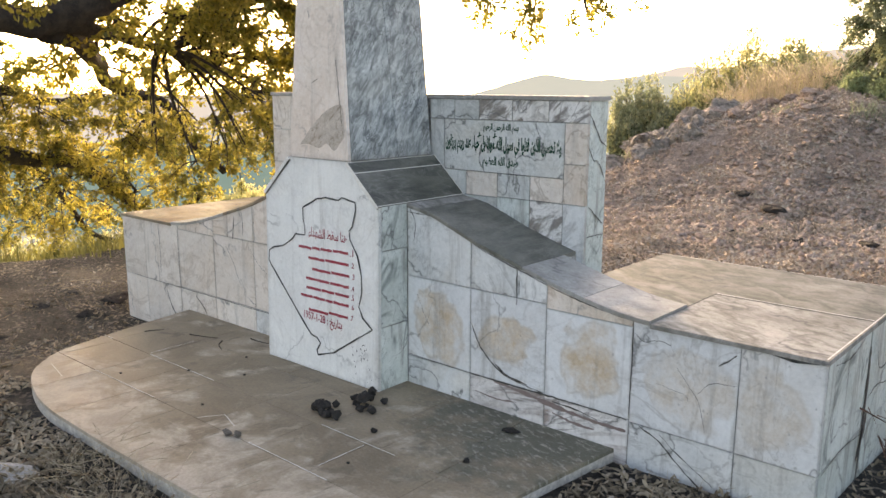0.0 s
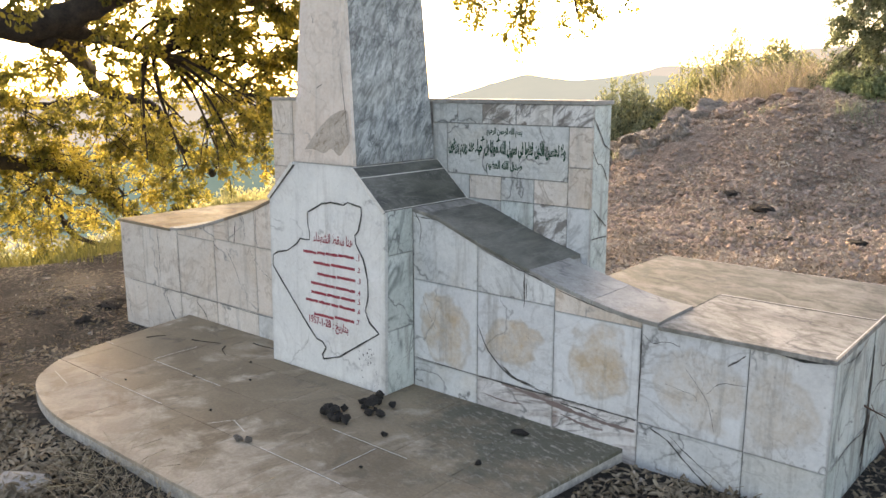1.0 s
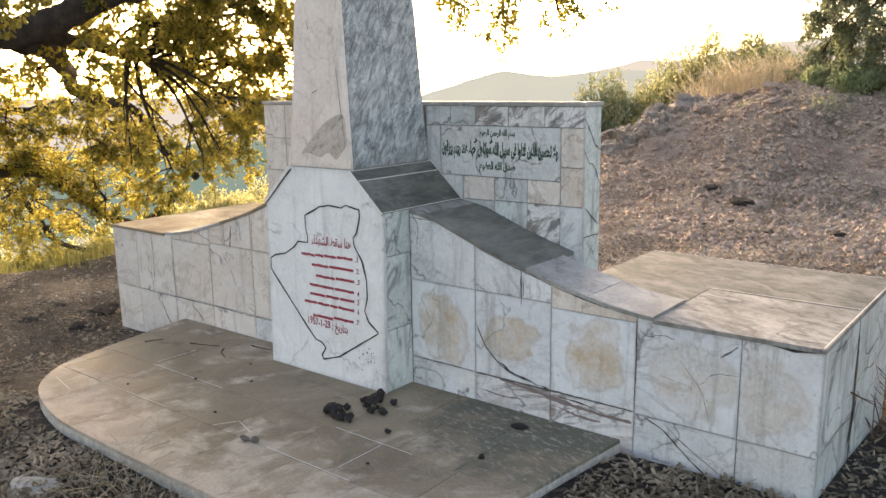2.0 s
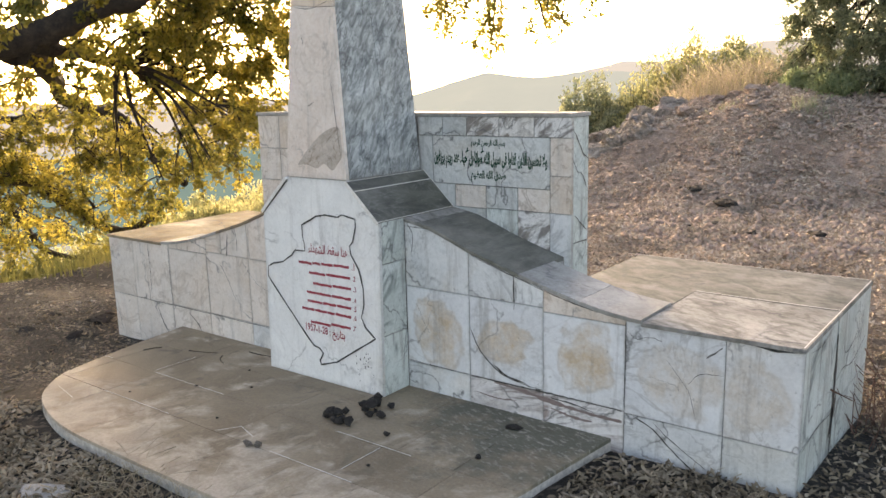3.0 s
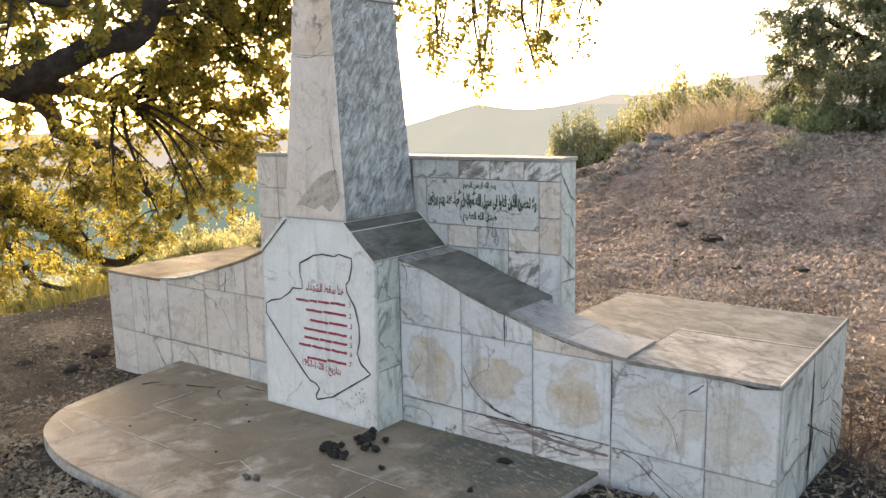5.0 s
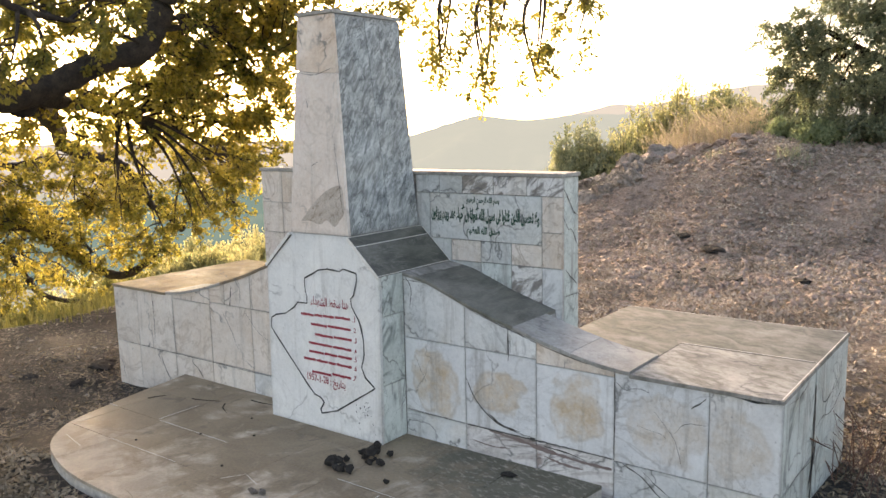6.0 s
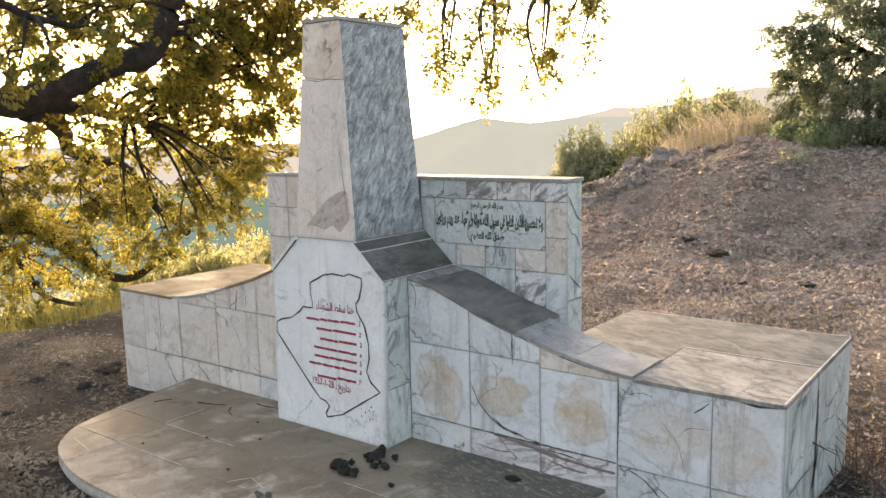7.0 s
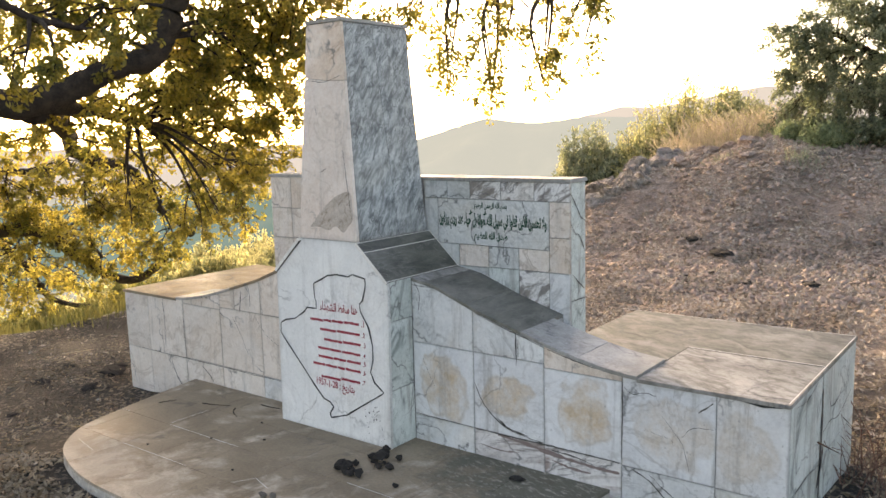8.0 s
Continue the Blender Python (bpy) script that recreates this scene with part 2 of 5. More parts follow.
def paving():
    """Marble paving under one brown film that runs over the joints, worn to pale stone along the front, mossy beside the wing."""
    m, nt, bsdf = material("paving_marble")
    v = coords(nt, False)
    own = coords(nt, True)
    sep = nt.nodes.new("ShaderNodeSeparateXYZ")
    nt.links.new(v, sep.inputs[0])

    def between(out, a, b):
        mr = nt.nodes.new("ShaderNodeMapRange")
        nt.links.new(out, mr.inputs[0])
        mr.inputs[1].default_value = a
        mr.inputs[2].default_value = b
        return mr.outputs[0]

    broad = noisy(nt, v, 1.9, 8, 0.62, 0.6)
    film = blend(nt, ramp(nt, broad, (0.38, 0.0), (0.62, 1.0)), (0.21, 0.163, 0.11), (0.335, 0.268, 0.188))
    pale = blend(nt, ramp(nt, noisy(nt, own, 5, 7, 0.65, 0.8), (0.4, 0.0), (0.6, 1.0)), (0.56, 0.48, 0.385), (0.40, 0.33, 0.25))
    front = between(sep.outputs[1], -0.75, -1.5)
    patches = noisy(nt, coords(nt, False, (1, 0.75, 1), (0, 0, 38)), 3.8, 10, 0.66, 0.5)
    worn = calc(nt, "ADD", patches, calc(nt, "MULTIPLY", front, 0.24))
    worn = calc(nt, "ADD", worn, calc(nt, "MULTIPLY", object_random(nt), 0.06))
    col = blend(nt, ramp(nt, worn, (0.59, 0.0), (0.71, 0.85)), film, pale)
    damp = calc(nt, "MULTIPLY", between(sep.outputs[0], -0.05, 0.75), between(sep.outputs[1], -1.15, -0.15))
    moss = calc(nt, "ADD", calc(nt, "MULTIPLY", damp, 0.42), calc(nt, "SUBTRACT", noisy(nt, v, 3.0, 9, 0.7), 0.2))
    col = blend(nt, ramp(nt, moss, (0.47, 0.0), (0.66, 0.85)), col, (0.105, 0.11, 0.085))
    scuffs = calc(nt, "MULTIPLY", ramp(nt, noisy(nt, coords(nt, False, (1, 2.2, 1), (0, 0, 20)), 16, 8, 0.75), (0.53, 0.0), (0.61, 1.0)), damp)
    col = blend(nt, calc(nt, "MULTIPLY", scuffs, 0.75), col, (0.46, 0.42, 0.36))
    blots = ramp(nt, noisy(nt, v, 6.5, 6, 0.6, 0.6), (0.60, 0.0), (0.70, 1.0))
    col = blend(nt, calc(nt, "MULTIPLY", blots, 0.6), col, (0.12, 0.10, 0.075))
    col = blend(nt, 1.0, col, ramp(nt, object_random(nt), (0.0, 0.88), (1.0, 1.0)), "MULTIPLY")
    grain = noisy(nt, v, 60, 5, 0.7)
    col = blend(nt, 0.18, col, ramp(nt, grain, (0.3, 0.1), (0.7, 1.0)), "OVERLAY")
    wire(nt, col, bsdf.inputs["Base Color"])
    wire(nt, ramp(nt, broad, (0.3, 0.45), (0.7, 0.7)), bsdf.inputs["Roughness"])
    bsdf.inputs["Specular IOR Level"].default_value = 0.3
    relief(nt, bsdf, grain, 0.3, 0.004)
    return m


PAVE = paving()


def plain_rough(name, a, b, scale, rough=0.9, bump=0.4, depth=0.01, fine=60):
    m, nt, bsdf = material(name)
    v = coords(nt, False)
    col = blend(nt, ramp(nt, noisy(nt, v, scale, 8, 0.65), (0.35, 0.0), (0.65, 1.0)), a, b)
    col = blend(nt, 0.35, col, ramp(nt, noisy(nt, v, fine, 4, 0.7), (0.3, 0.2), (0.7, 0.95)), "OVERLAY")
    wire(nt, col, bsdf.inputs["Base Color"])
    bsdf.inputs["Roughness"].default_value = rough
    relief(nt, bsdf, noisy(nt, v, scale * 3, 10, 0.7), bump, depth)
    return m


MORTAR = plain_rough("mortar", (0.26, 0.25, 0.24), (0.42, 0.41, 0.39), 14, 0.95)
CEMENT = plain_rough("cement_bed", (0.34, 0.31, 0.27), (0.56, 0.53, 0.48), 14, 0.95)
DUNG = plain_rough("dry_dung", (0.018, 0.015, 0.013), (0.035, 0.03, 0.026), 20, 0.95, 0.8, 0.02)
STONE = plain_rough("field_stone", (0.45, 0.355, 0.30), (0.25, 0.185, 0.155), 5, 0.92, 0.8, 0.03, 25)
STONEGREY = plain_rough("outcrop_stone", (0.50, 0.44, 0.39), (0.16, 0.142, 0.125), 6.5, 0.95, 1.0, 0.10, 16)
BARK = plain_rough("bark", (0.022, 0.017, 0.013), (0.058, 0.043, 0.032), 9, 0.95, 0.9, 0.03, 40)
CONCRETE = plain_rough("concrete_lump", (0.42, 0.40, 0.37), (0.30, 0.28, 0.25), 9, 0.95, 0.6, 0.01)


def paint(name, col):
    m, nt, bsdf = material(name)
    v = coords(nt, False)
    wire(nt, blend(nt, ramp(nt, noisy(nt, v, 40, 4), (0.4, 0.0), (0.7, 0.5)), col, [c * 0.6 + 0.12 for c in col]), bsdf.inputs["Base Color"])
    bsdf.inputs["Roughness"].default_value = 0.55
    return m


PALE = plain_rough("pale_mortar", (0.80, 0.78, 0.74), (0.62, 0.60, 0.56), 25, 0.95)
BROWN_FIGURE = marble("marble_brown_figure", (0.66, 0.58, 0.51), (0.50, 0.41, 0.34), (0.25, 0.19, 0.15), 0.9, 3, stain_amount=0.4, stretch=(1, 1, 3), turn=(0, 40, 0), joint=0.0)
GRIME = paint("grime", (0.055, 0.05, 0.045))
BLACK_PAINT = paint("black_paint", (0.012, 0.016, 0.016))
RED_PAINT = paint("red_paint", (0.36, 0.03, 0.055))
GREEN_PAINT = paint("green_paint", (0.012, 0.075, 0.042))


def foliage(name, a, b, glow, through=0.5, rough=0.5):
    """Thin leaf: reflects and lets light through; each leaf has its own tone."""
    m, nt, bsdf = material(name)
    geo = nt.nodes.new("ShaderNodeNewGeometry")
    isl = geo.outputs["Random Per Island"]
    v = coords(nt, False)
    patch = ramp(nt, noisy(nt, v, 1.3, 3), (0.40, 0.0), (0.60, 1.0))
    mixed = calc(nt, "ADD", calc(nt, "MULTIPLY", isl, 0.5), calc(nt, "MULTIPLY", patch, 0.5))
    col = blend(nt, mixed, a, b)
    wire(nt, col, bsdf.inputs["Base Color"])
    bsdf.inputs["Roughness"].default_value = rough
    tr = nt.nodes.new("ShaderNodeBsdfTranslucent")
    wire(nt, blend(nt, mixed, [glow[0] * 0.30, glow[1] * 0.42, glow[2] * 0.4], [c * 1.35 for c in glow]), tr.inputs["Color"])
    mix = nt.nodes.new("ShaderNodeMixShader")
    mix.inputs[0].default_value = through
    nt.links.new(bsdf.outputs[0], mix.inputs[1])
    nt.links.new(tr.outputs[0], mix.inputs[2])
    nt.links.new(mix.outputs[0], nt.nodes["Material Output"].inputs["Surface"])
    return m


OAK_LEAF = foliage("oak_leaf", (0.035, 0.056, 0.02), (0.15, 0.138, 0.04), (0.59, 0.475, 0.105), 0.58)
DARK_LEAF = foliage("holm_leaf", (0.14, 0.172, 0.118), (0.275, 0.31, 0.205), (0.40, 0.42, 0.24), 0.42)
FRESH_LEAF = foliage("fresh_leaf", (0.22, 0.27, 0.15), (0.34, 0.40, 0.22), (0.42, 0.46, 0.24), 0.4)
SHRUB_LEAF = foliage("shrub_leaf", (0.29, 0.295, 0.17), (0.48, 0.455, 0.27), (0.62, 0.56, 0.28), 0.6)
SAGE_LEAF = foliage("sage_leaf", (0.24, 0.265, 0.18), (0.38, 0.40, 0.28), (0.44, 0.44, 0.26), 0.45)
STRAW = foliage("straw", (0.42, 0.34, 0.25), (0.60, 0.51, 0.40), (0.50, 0.41, 0.30), 0.4, 0.7)
GRASS = foliage("bright_grass", (0.10, 0.11, 0.04), (0.22, 0.205, 0.08), (0.33, 0.29, 0.09), 0.5, 0.6)
BLEACHED_LEAF = foliage("bleached_leaf", (0.24, 0.19, 0.155), (0.66, 0.57, 0.48), (0.25, 0.2, 0.14), 0.1, 0.95)
DRY_LEAF = foliage("dry_leaf", (0.12, 0.092, 0.06), (0.50, 0.41, 0.30), (0.25, 0.17, 0.1), 0.12, 0.9)


def soil_material():
    m, nt, bsdf = material("soil_with_litter")
    v = coords(nt, False)
    # besides the paler bank soil, missing shade darkens the near tone, self-shadow lightens the bank
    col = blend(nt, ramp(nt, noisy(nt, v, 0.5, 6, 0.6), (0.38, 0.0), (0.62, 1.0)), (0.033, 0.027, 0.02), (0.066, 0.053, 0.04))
    bank_soil = blend(nt, ramp(nt, noisy(nt, v, 0.8, 6, 0.6), (0.35, 0.0), (0.65, 1.0)), (0.42, 0.31, 0.25), (0.60, 0.465, 0.385))
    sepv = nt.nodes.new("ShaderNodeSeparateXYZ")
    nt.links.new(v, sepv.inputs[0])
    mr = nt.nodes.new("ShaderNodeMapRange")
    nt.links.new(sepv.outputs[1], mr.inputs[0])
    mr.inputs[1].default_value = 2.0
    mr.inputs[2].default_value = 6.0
    col = blend(nt, mr.outputs[0], col, bank_soil)
    vor = nt.nodes.new("ShaderNodeTexVoronoi")
    vor.inputs["Scale"].default_value = 48
    nt.links.new(v, vor.inputs["Vector"])
    sep = nt.nodes.new("ShaderNodeSeparateColor")
    nt.links.new(vor.outputs["Color"], sep.inputs[0])
    chips = ramp(nt, sep.outputs[0], (0.74, 0.0), (0.78, 1.0))
    patch = ramp(nt, noisy(nt, v, 1.3, 5), (0.4, 0.15), (0.6, 0.9))
    col = blend(nt, calc(nt, "MULTIPLY", chips, patch), col, (0.33, 0.27, 0.215))
    col = blend(nt, 0.5, col, ramp(nt, noisy(nt, v, 30, 6, 0.7), (0.3, 0.15), (0.7, 0.95)), "OVERLAY")
    clods = noisy(nt, v, 5.5, 12, 0.78)
    # shade of the hollows between clods, multiplied into the soil colour
    col = blend(nt, 0.8, col, ramp(nt, clods, (0.36, 0.45), (0.56, 1.0)), "MULTIPLY")
    wire(nt, col, bsdf.inputs["Base Color"])
    bsdf.inputs["Roughness"].default_value = 0.95
    relief(nt, bsdf, clods, 1.0, 0.14)
    return m


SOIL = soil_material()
SLOPE = plain_rough("scrub_slope", (0.13, 0.14, 0.05), (0.24, 0.21, 0.09), 0.8, 0.95, 0.6, 0.2, 6)


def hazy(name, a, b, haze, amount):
    """Far mountain side; the lit air before it is put in as emission over its colour."""
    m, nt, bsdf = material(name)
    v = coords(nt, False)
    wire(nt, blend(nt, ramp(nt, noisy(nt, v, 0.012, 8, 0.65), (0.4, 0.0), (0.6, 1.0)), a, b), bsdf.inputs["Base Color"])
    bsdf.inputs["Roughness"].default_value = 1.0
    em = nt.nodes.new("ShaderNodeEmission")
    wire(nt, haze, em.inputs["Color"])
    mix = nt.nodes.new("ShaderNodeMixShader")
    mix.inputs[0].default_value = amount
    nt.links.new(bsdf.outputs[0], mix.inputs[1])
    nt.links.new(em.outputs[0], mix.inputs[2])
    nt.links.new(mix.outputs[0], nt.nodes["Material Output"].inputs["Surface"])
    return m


# each distance glows with its own haze colour; no real air is built
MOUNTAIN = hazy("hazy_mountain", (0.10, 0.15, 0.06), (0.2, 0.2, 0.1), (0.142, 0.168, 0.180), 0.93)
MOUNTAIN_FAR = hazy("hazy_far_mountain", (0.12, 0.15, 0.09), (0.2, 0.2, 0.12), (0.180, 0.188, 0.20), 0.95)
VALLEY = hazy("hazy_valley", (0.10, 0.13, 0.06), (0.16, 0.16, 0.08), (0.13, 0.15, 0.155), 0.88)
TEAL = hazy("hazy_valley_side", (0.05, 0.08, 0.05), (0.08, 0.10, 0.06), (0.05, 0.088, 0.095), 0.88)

# ---- building helpers ----
BASE = {}


def thing(name, at, label, category, group="", kind=""):
    ob = new(name)
    ob.location = at
    ob.empty_display_size = 0.2
    BASE[ob.name] = Vector(at)
    return tagged(ob, label, category, group, kind)


def hang(ob, parent, label=""):
    ob.parent = parent
    ob.matrix_parent_inverse = Matrix.Translation(-BASE.get(parent.name, Vector((0, 0, 0))))
    return tagged(ob, label)


def part(name, bm, mat, parent, label="", smooth=False):
    me = bpy.data.meshes.new(name)
    bm.normal_update()
    bm.to_mesh(me)
    bm.free()
    me.materials.append(mat)
    if smooth:
        me.polygons.foreach_set("use_smooth", [True] * len(me.polygons))
    ob = new(name, me)
    if parent:
        hang(ob, parent, label)
    return ob


def raw(name, verts, faces_size, mat, parent=None, label=""):
    """A mesh from vertex and face arrays of one face size."""
    verts = np.asarray(verts, dtype=np.float32).reshape(-1, 3)
    faces = np.asarray(faces_size, dtype=np.int32)
    k = faces.shape[1]
    me = bpy.data.meshes.new(name)
    me.vertices.add(len(verts))
    me.vertices.foreach_set("co", verts.ravel())
    me.loops.add(faces.size)
    me.loops.foreach_set("vertex_index", faces.ravel())
    me.polygons.add(len(faces))
    me.polygons.foreach_set("loop_start", np.arange(0, faces.size, k, dtype=np.int32))
    me.update(calc_edges=True)
    me.materials.append(mat)
    ob = new(name, me)
    if parent:
        hang(ob, parent, label)
    return ob


def prism(outline, o, u, v, n, depth, chamfer=0.002):
    """A slab: outline in the plane o + a*u + b*v, growing by depth along -n, with eased front edges and a UV map."""
    bm = bmesh.new()
    uvl = bm.loops.layers.uv.new("UVMap")
    o, u, v, n = Vector(o), Vector(u), Vector(v), Vector(n)
    ax = [p[0] for p in outline]
    ay = [p[1] for p in outline]
    x0, x1, y0, y1 = min(ax), max(ax), min(ay), max(ay)
    cx, cy = (x0 + x1) / 2, (y0 + y1) / 2
    sx, sy = 1 - 2 * chamfer / max(x1 - x0, 0.01), 1 - 2 * chamfer / max(y1 - y0, 0.01)
    rings = []
    for fx, fy, off in ((sx, sy, 0.0), (1, 1, -chamfer), (1, 1, -depth)):
        rings.append([bm.verts.new(o + u * (cx + (a - cx) * fx) + v * (cy + (b - cy) * fy) + n * off) for a, b in outline])
    faces = [bm.faces.new(rings[0]), bm.faces.new(list(reversed(rings[2])))]
    k = len(outline)
    for a, b in ((0, 1), (1, 2)):
        for i in range(k):
            j = (i + 1) % k
            faces.append(bm.faces.new((rings[a][j], rings[a][i], rings[b][i], rings[b][j])))
    for f in bm.faces:
        for lp in f.loops:
            d = lp.vert.co - o
            lp[uvl].uv = ((d.dot(u) - x0) / max(x1 - x0, 1e-4), (d.dot(v) - y0) / max(y1 - y0, 1e-4))
    if (u.cross(v)).dot(n) < 0:
        bmesh.ops.reverse_faces(bm, faces=bm.faces[:])
    return bm


X, Y, Z = Vector((1, 0, 0)), Vector((0, 1, 0)), Vector((0, 0, 1))
GAP, PROUD = 0.0013, 0.0012


def tile(outline, o, u, v, n, mat, parent, name="marble_tile", depth=0.02, label=""):
    """One facing tile; the outline shrinks by the joint."""
    xs = [p[0] for p in outline]
    ys = [p[1] for p in outline]
    cx, cy = (min(xs) + max(xs)) / 2, (min(ys) + max(ys)) / 2
    gx, gy = 1 - 2 * GAP / (max(xs) - min(xs)), 1 - 2 * GAP / (max(ys) - min(ys))
    proud = random.uniform(-PROUD, PROUD)
    pts = [(cx + (a - cx) * gx, cy + (b - cy) * gy) for a, b in outline]
    return part(name, prism(pts, Vector(o) + Vector(n) * proud, u, v, n, depth), mat, parent, label)


def solid(outline, o, u, v, n, depth, mat, parent, name, label=""):
    return part(name, prism(outline, o, u, v, n, depth, 0.001), mat, parent, label)


def rect(a, b, c, d):
    return [(a, c), (b, c), (b, d), (a, d)]


def catmull(pts, steps=6):
    pts = [Vector(p) for p in pts]
    ext = [pts[0] * 2 - pts[1]] + pts + [pts[-1] * 2 - pts[-2]]
    out = []
    for i in range(1, len(ext) - 2):
        p0, p1, p2, p3 = ext[i - 1:i + 3]
        for s in range(steps):
            t = s / steps
            out.append(0.5 * ((2 * p1) + (p2 - p0) * t + (2 * p0 - 5 * p1 + 4 * p2 - p3) * t * t + (3 * p1 - p0 - 3 * p2 + p3) * t ** 3))
    return out + [pts[-1]]


def tube(bm, path, r0, r1, sides=8, knots=0.12):
    """A tapering limb along a path, with a lumpy skin."""
    n = len(path)
    last = None
    for i, p in enumerate(path):
        d = (path[min(i + 1, n - 1)] - path[max(i - 1, 0)]).normalized()
        a = d.orthogonal().normalized() if abs(d.z) > 0.9 else d.cross(Z).normalized()
        b = d.cross(a)
        r = r0 + (r1 - r0) * (i / (n - 1)) ** 0.8
        ring = []
        for k in range(sides):
            w = 2 * math.pi * k / sides
            q = p + (a * math.cos(w) + b * math.sin(w)) * r
            q += (a * math.cos(w) + b * math.sin(w)) * r * knots * 2 * (noise.noise(q * (0.9 / max(r, 0.03))) if knots else 0)
            ring.append(bm.verts.new(q))
        if last:
            for k in range(sides):
                bm.faces.new((last[k], last[(k + 1) % sides], ring[(k + 1) % sides], ring[k]))
        else:
            bm.faces.new(list(reversed(ring)))
        last = ring
    bm.faces.new(last)


def broken_stone(seed, count=18, jag=0.3, detail=0):
    """An angular broken stone of unit size: the hull of scattered points."""
    rk = random.Random(seed)
    bm = bmesh.new()
    for _ in range(count):
        d = Vector((rk.gauss(0, 1), rk.gauss(0, 1), rk.gauss(0, 1))).normalized()
        bm.verts.new(d * rk.uniform(1 - jag, 1))
    got = bmesh.ops.convex_hull(bm, input=bm.verts[:])
    bmesh.ops.delete(bm, geom=[g for g in got["geom_interior"] if isinstance(g, bmesh.types.BMVert)], context="VERTS")
    if detail:
        bmesh.ops.subdivide_edges(bm, edges=bm.edges[:], cuts=detail, use_grid_fill=True)
        for v in bm.verts:
            v.co *= 1 + 0.30 * noise.noise(v.co * 2.3 + Vector((seed, 0, 0))) + 0.26 * noise.noise(v.co * 6 + Vector((0, seed, 0))) + 0.12 * noise.noise(v.co * 13)
    return bm


def leaf_cloud(points, axes, length, width, rng, droop=0.25):
    """Six-cornered folded leaves at the points, each along its axis."""
    pts = np.asarray(points)
    n = len(pts)
    ax = np.asarray(axes)
    ax = ax / np.linalg.norm(ax, axis=1, keepdims=True)
    rnd = rng.normal(size=(n, 3))
    side = np.cross(ax, rnd)
    side /= np.linalg.norm(side, axis=1, keepdims=True)
    up = np.cross(side, ax)
    L = (length * rng.uniform(0.65, 1.25, n))[:, None]
    W = (width * rng.uniform(0.7, 1.25, n))[:, None]
    f = (W * rng.uniform(-0.1, 0.45, n)[:, None])
    c = L * rng.uniform(0, droop, n)[:, None]
    v = np.stack([pts, pts + ax * L * 0.35 + side * W * 0.42 + up * f, pts + ax * L * 0.75 + side * W * 0.45 + up * (f - c * 0.5),
                  pts + ax * L - up * c, pts + ax * L * 0.75 - side * W * 0.45 + up * (f - c * 0.5), pts + ax * L * 0.35 - side * W * 0.42 + up * f], axis=1)
    idx = np.arange(n)[:, None] * 6
    return v.reshape(-1, 3), np.concatenate([idx + np.array([0, 1, 2, 3]), idx + np.array([0, 3, 4, 5])])


# ---- ground ----


def smooth(a, b, x):
    t = np.clip((np.asarray(x, dtype=float) - a) / (b - a), 0, 1)
    return t * t * (3 - 2 * t)


def ground_height(x, y):
    """Height of the bare ground, metres, without its small lumps."""
    x, y = np.asarray(x, dtype=float), np.asarray(y, dtype=float)
    z = -0.07 + 0.035 * smooth(0.9, 1.5, x) * smooth(0.3, -0.4, y) - 0.15 * smooth(-1.6, -3.0, x) - 0.15 * smooth(-3.3, -6.0, x) * smooth(-3, 1, y)
    z = z - 0.09 * smooth(0.2, 1.6, y) - 0.06 * smooth(2, 6, y) + 0.05 * smooth(0, 3, x) * smooth(3, 7, y)
    hill = (1.57 + 0.14 * smooth(-3, -1.5, x) - 0.17 * smooth(-1.2, 0.3, x)) * smooth(8.2, 13.0, y + 0.06 * x) * smooth(-7.2, -3.0, x)
    z = z + hill + 0.25 * smooth(1, 6, x) * smooth(9, 13, y)
    edge = np.maximum(0, -6.3 - x - 0.12 * np.maximum(y, 0))
    back = np.maximum(0, y - 15.0 + 0.15 * np.minimum(x + 4, 0))
    side = np.maximum(0, x - 40)
    front = np.maximum(0, -y - 45)
    fall = 0.42 * edge * edge / (edge + 2.0) + 0.22 * back * back / (back + 3.0) + 0.2 * side + 0.15 * front
    return z - 130 * (1 - np.exp(-fall / 130))


def lumps(x, y):
    p = Vector((x, y, 0))
    k = 1.0 + 1.8 * float(smooth(7.5, 10.5, y))
    v = 0.035 * noise.noise(p * 1.1) + 0.018 * noise.noise(p * 3.3) + 0.010 * noise.noise(p * 9)
    bank = float(smooth(7.0, 10.0, y))
    v += 0.05 * bank * noise.noise(p * 0.7) + 0.022 * bank * abs(noise.noise(p * 5.3)) + 0.010 * bank * noise.noise(p * 15)
    clear = float(smooth(0.05, 0.5, max(abs(x + 0.47) - 2.6, -1.75 - y, y - 1.4)))
    return v * k * (0.35 + 0.65 * clear)


def full_height(x, y):
    return float(ground_height(x, y)) + lumps(x, y)


SEG, CX, CY = 440, 0.4, 0.3
radii = [0.0]
while radii[-1] < 3600:
    r = radii[-1]
    radii.append(r + max(0.07, 0.0135 * r) + max(0, r - 25) * 0.06)
gv, gf, gm = [(CX, CY, -0.2)], [], []
for r in radii[1:]:
    for s in range(SEG):
        w = 2 * math.pi * s / SEG
        x, y = CX + r * math.cos(w), CY + r * math.sin(w)
        gv.append((x, y, full_height(x, y) if r < 60 else float(ground_height(x, y)) + 1.5 * noise.noise(Vector((x, y, 0)) * 0.02)))
tri = [(0, 1 + s, 1 + (s + 1) % SEG) for s in range(SEG)]
for i in range(len(radii) - 2):
    a, b = 1 + i * SEG, 1 + (i + 1) * SEG
    gf += [(a + s, b + s, b + (s + 1) % SEG, a + (s + 1) % SEG) for s in range(SEG)]
gme = bpy.data.meshes.new("ground")
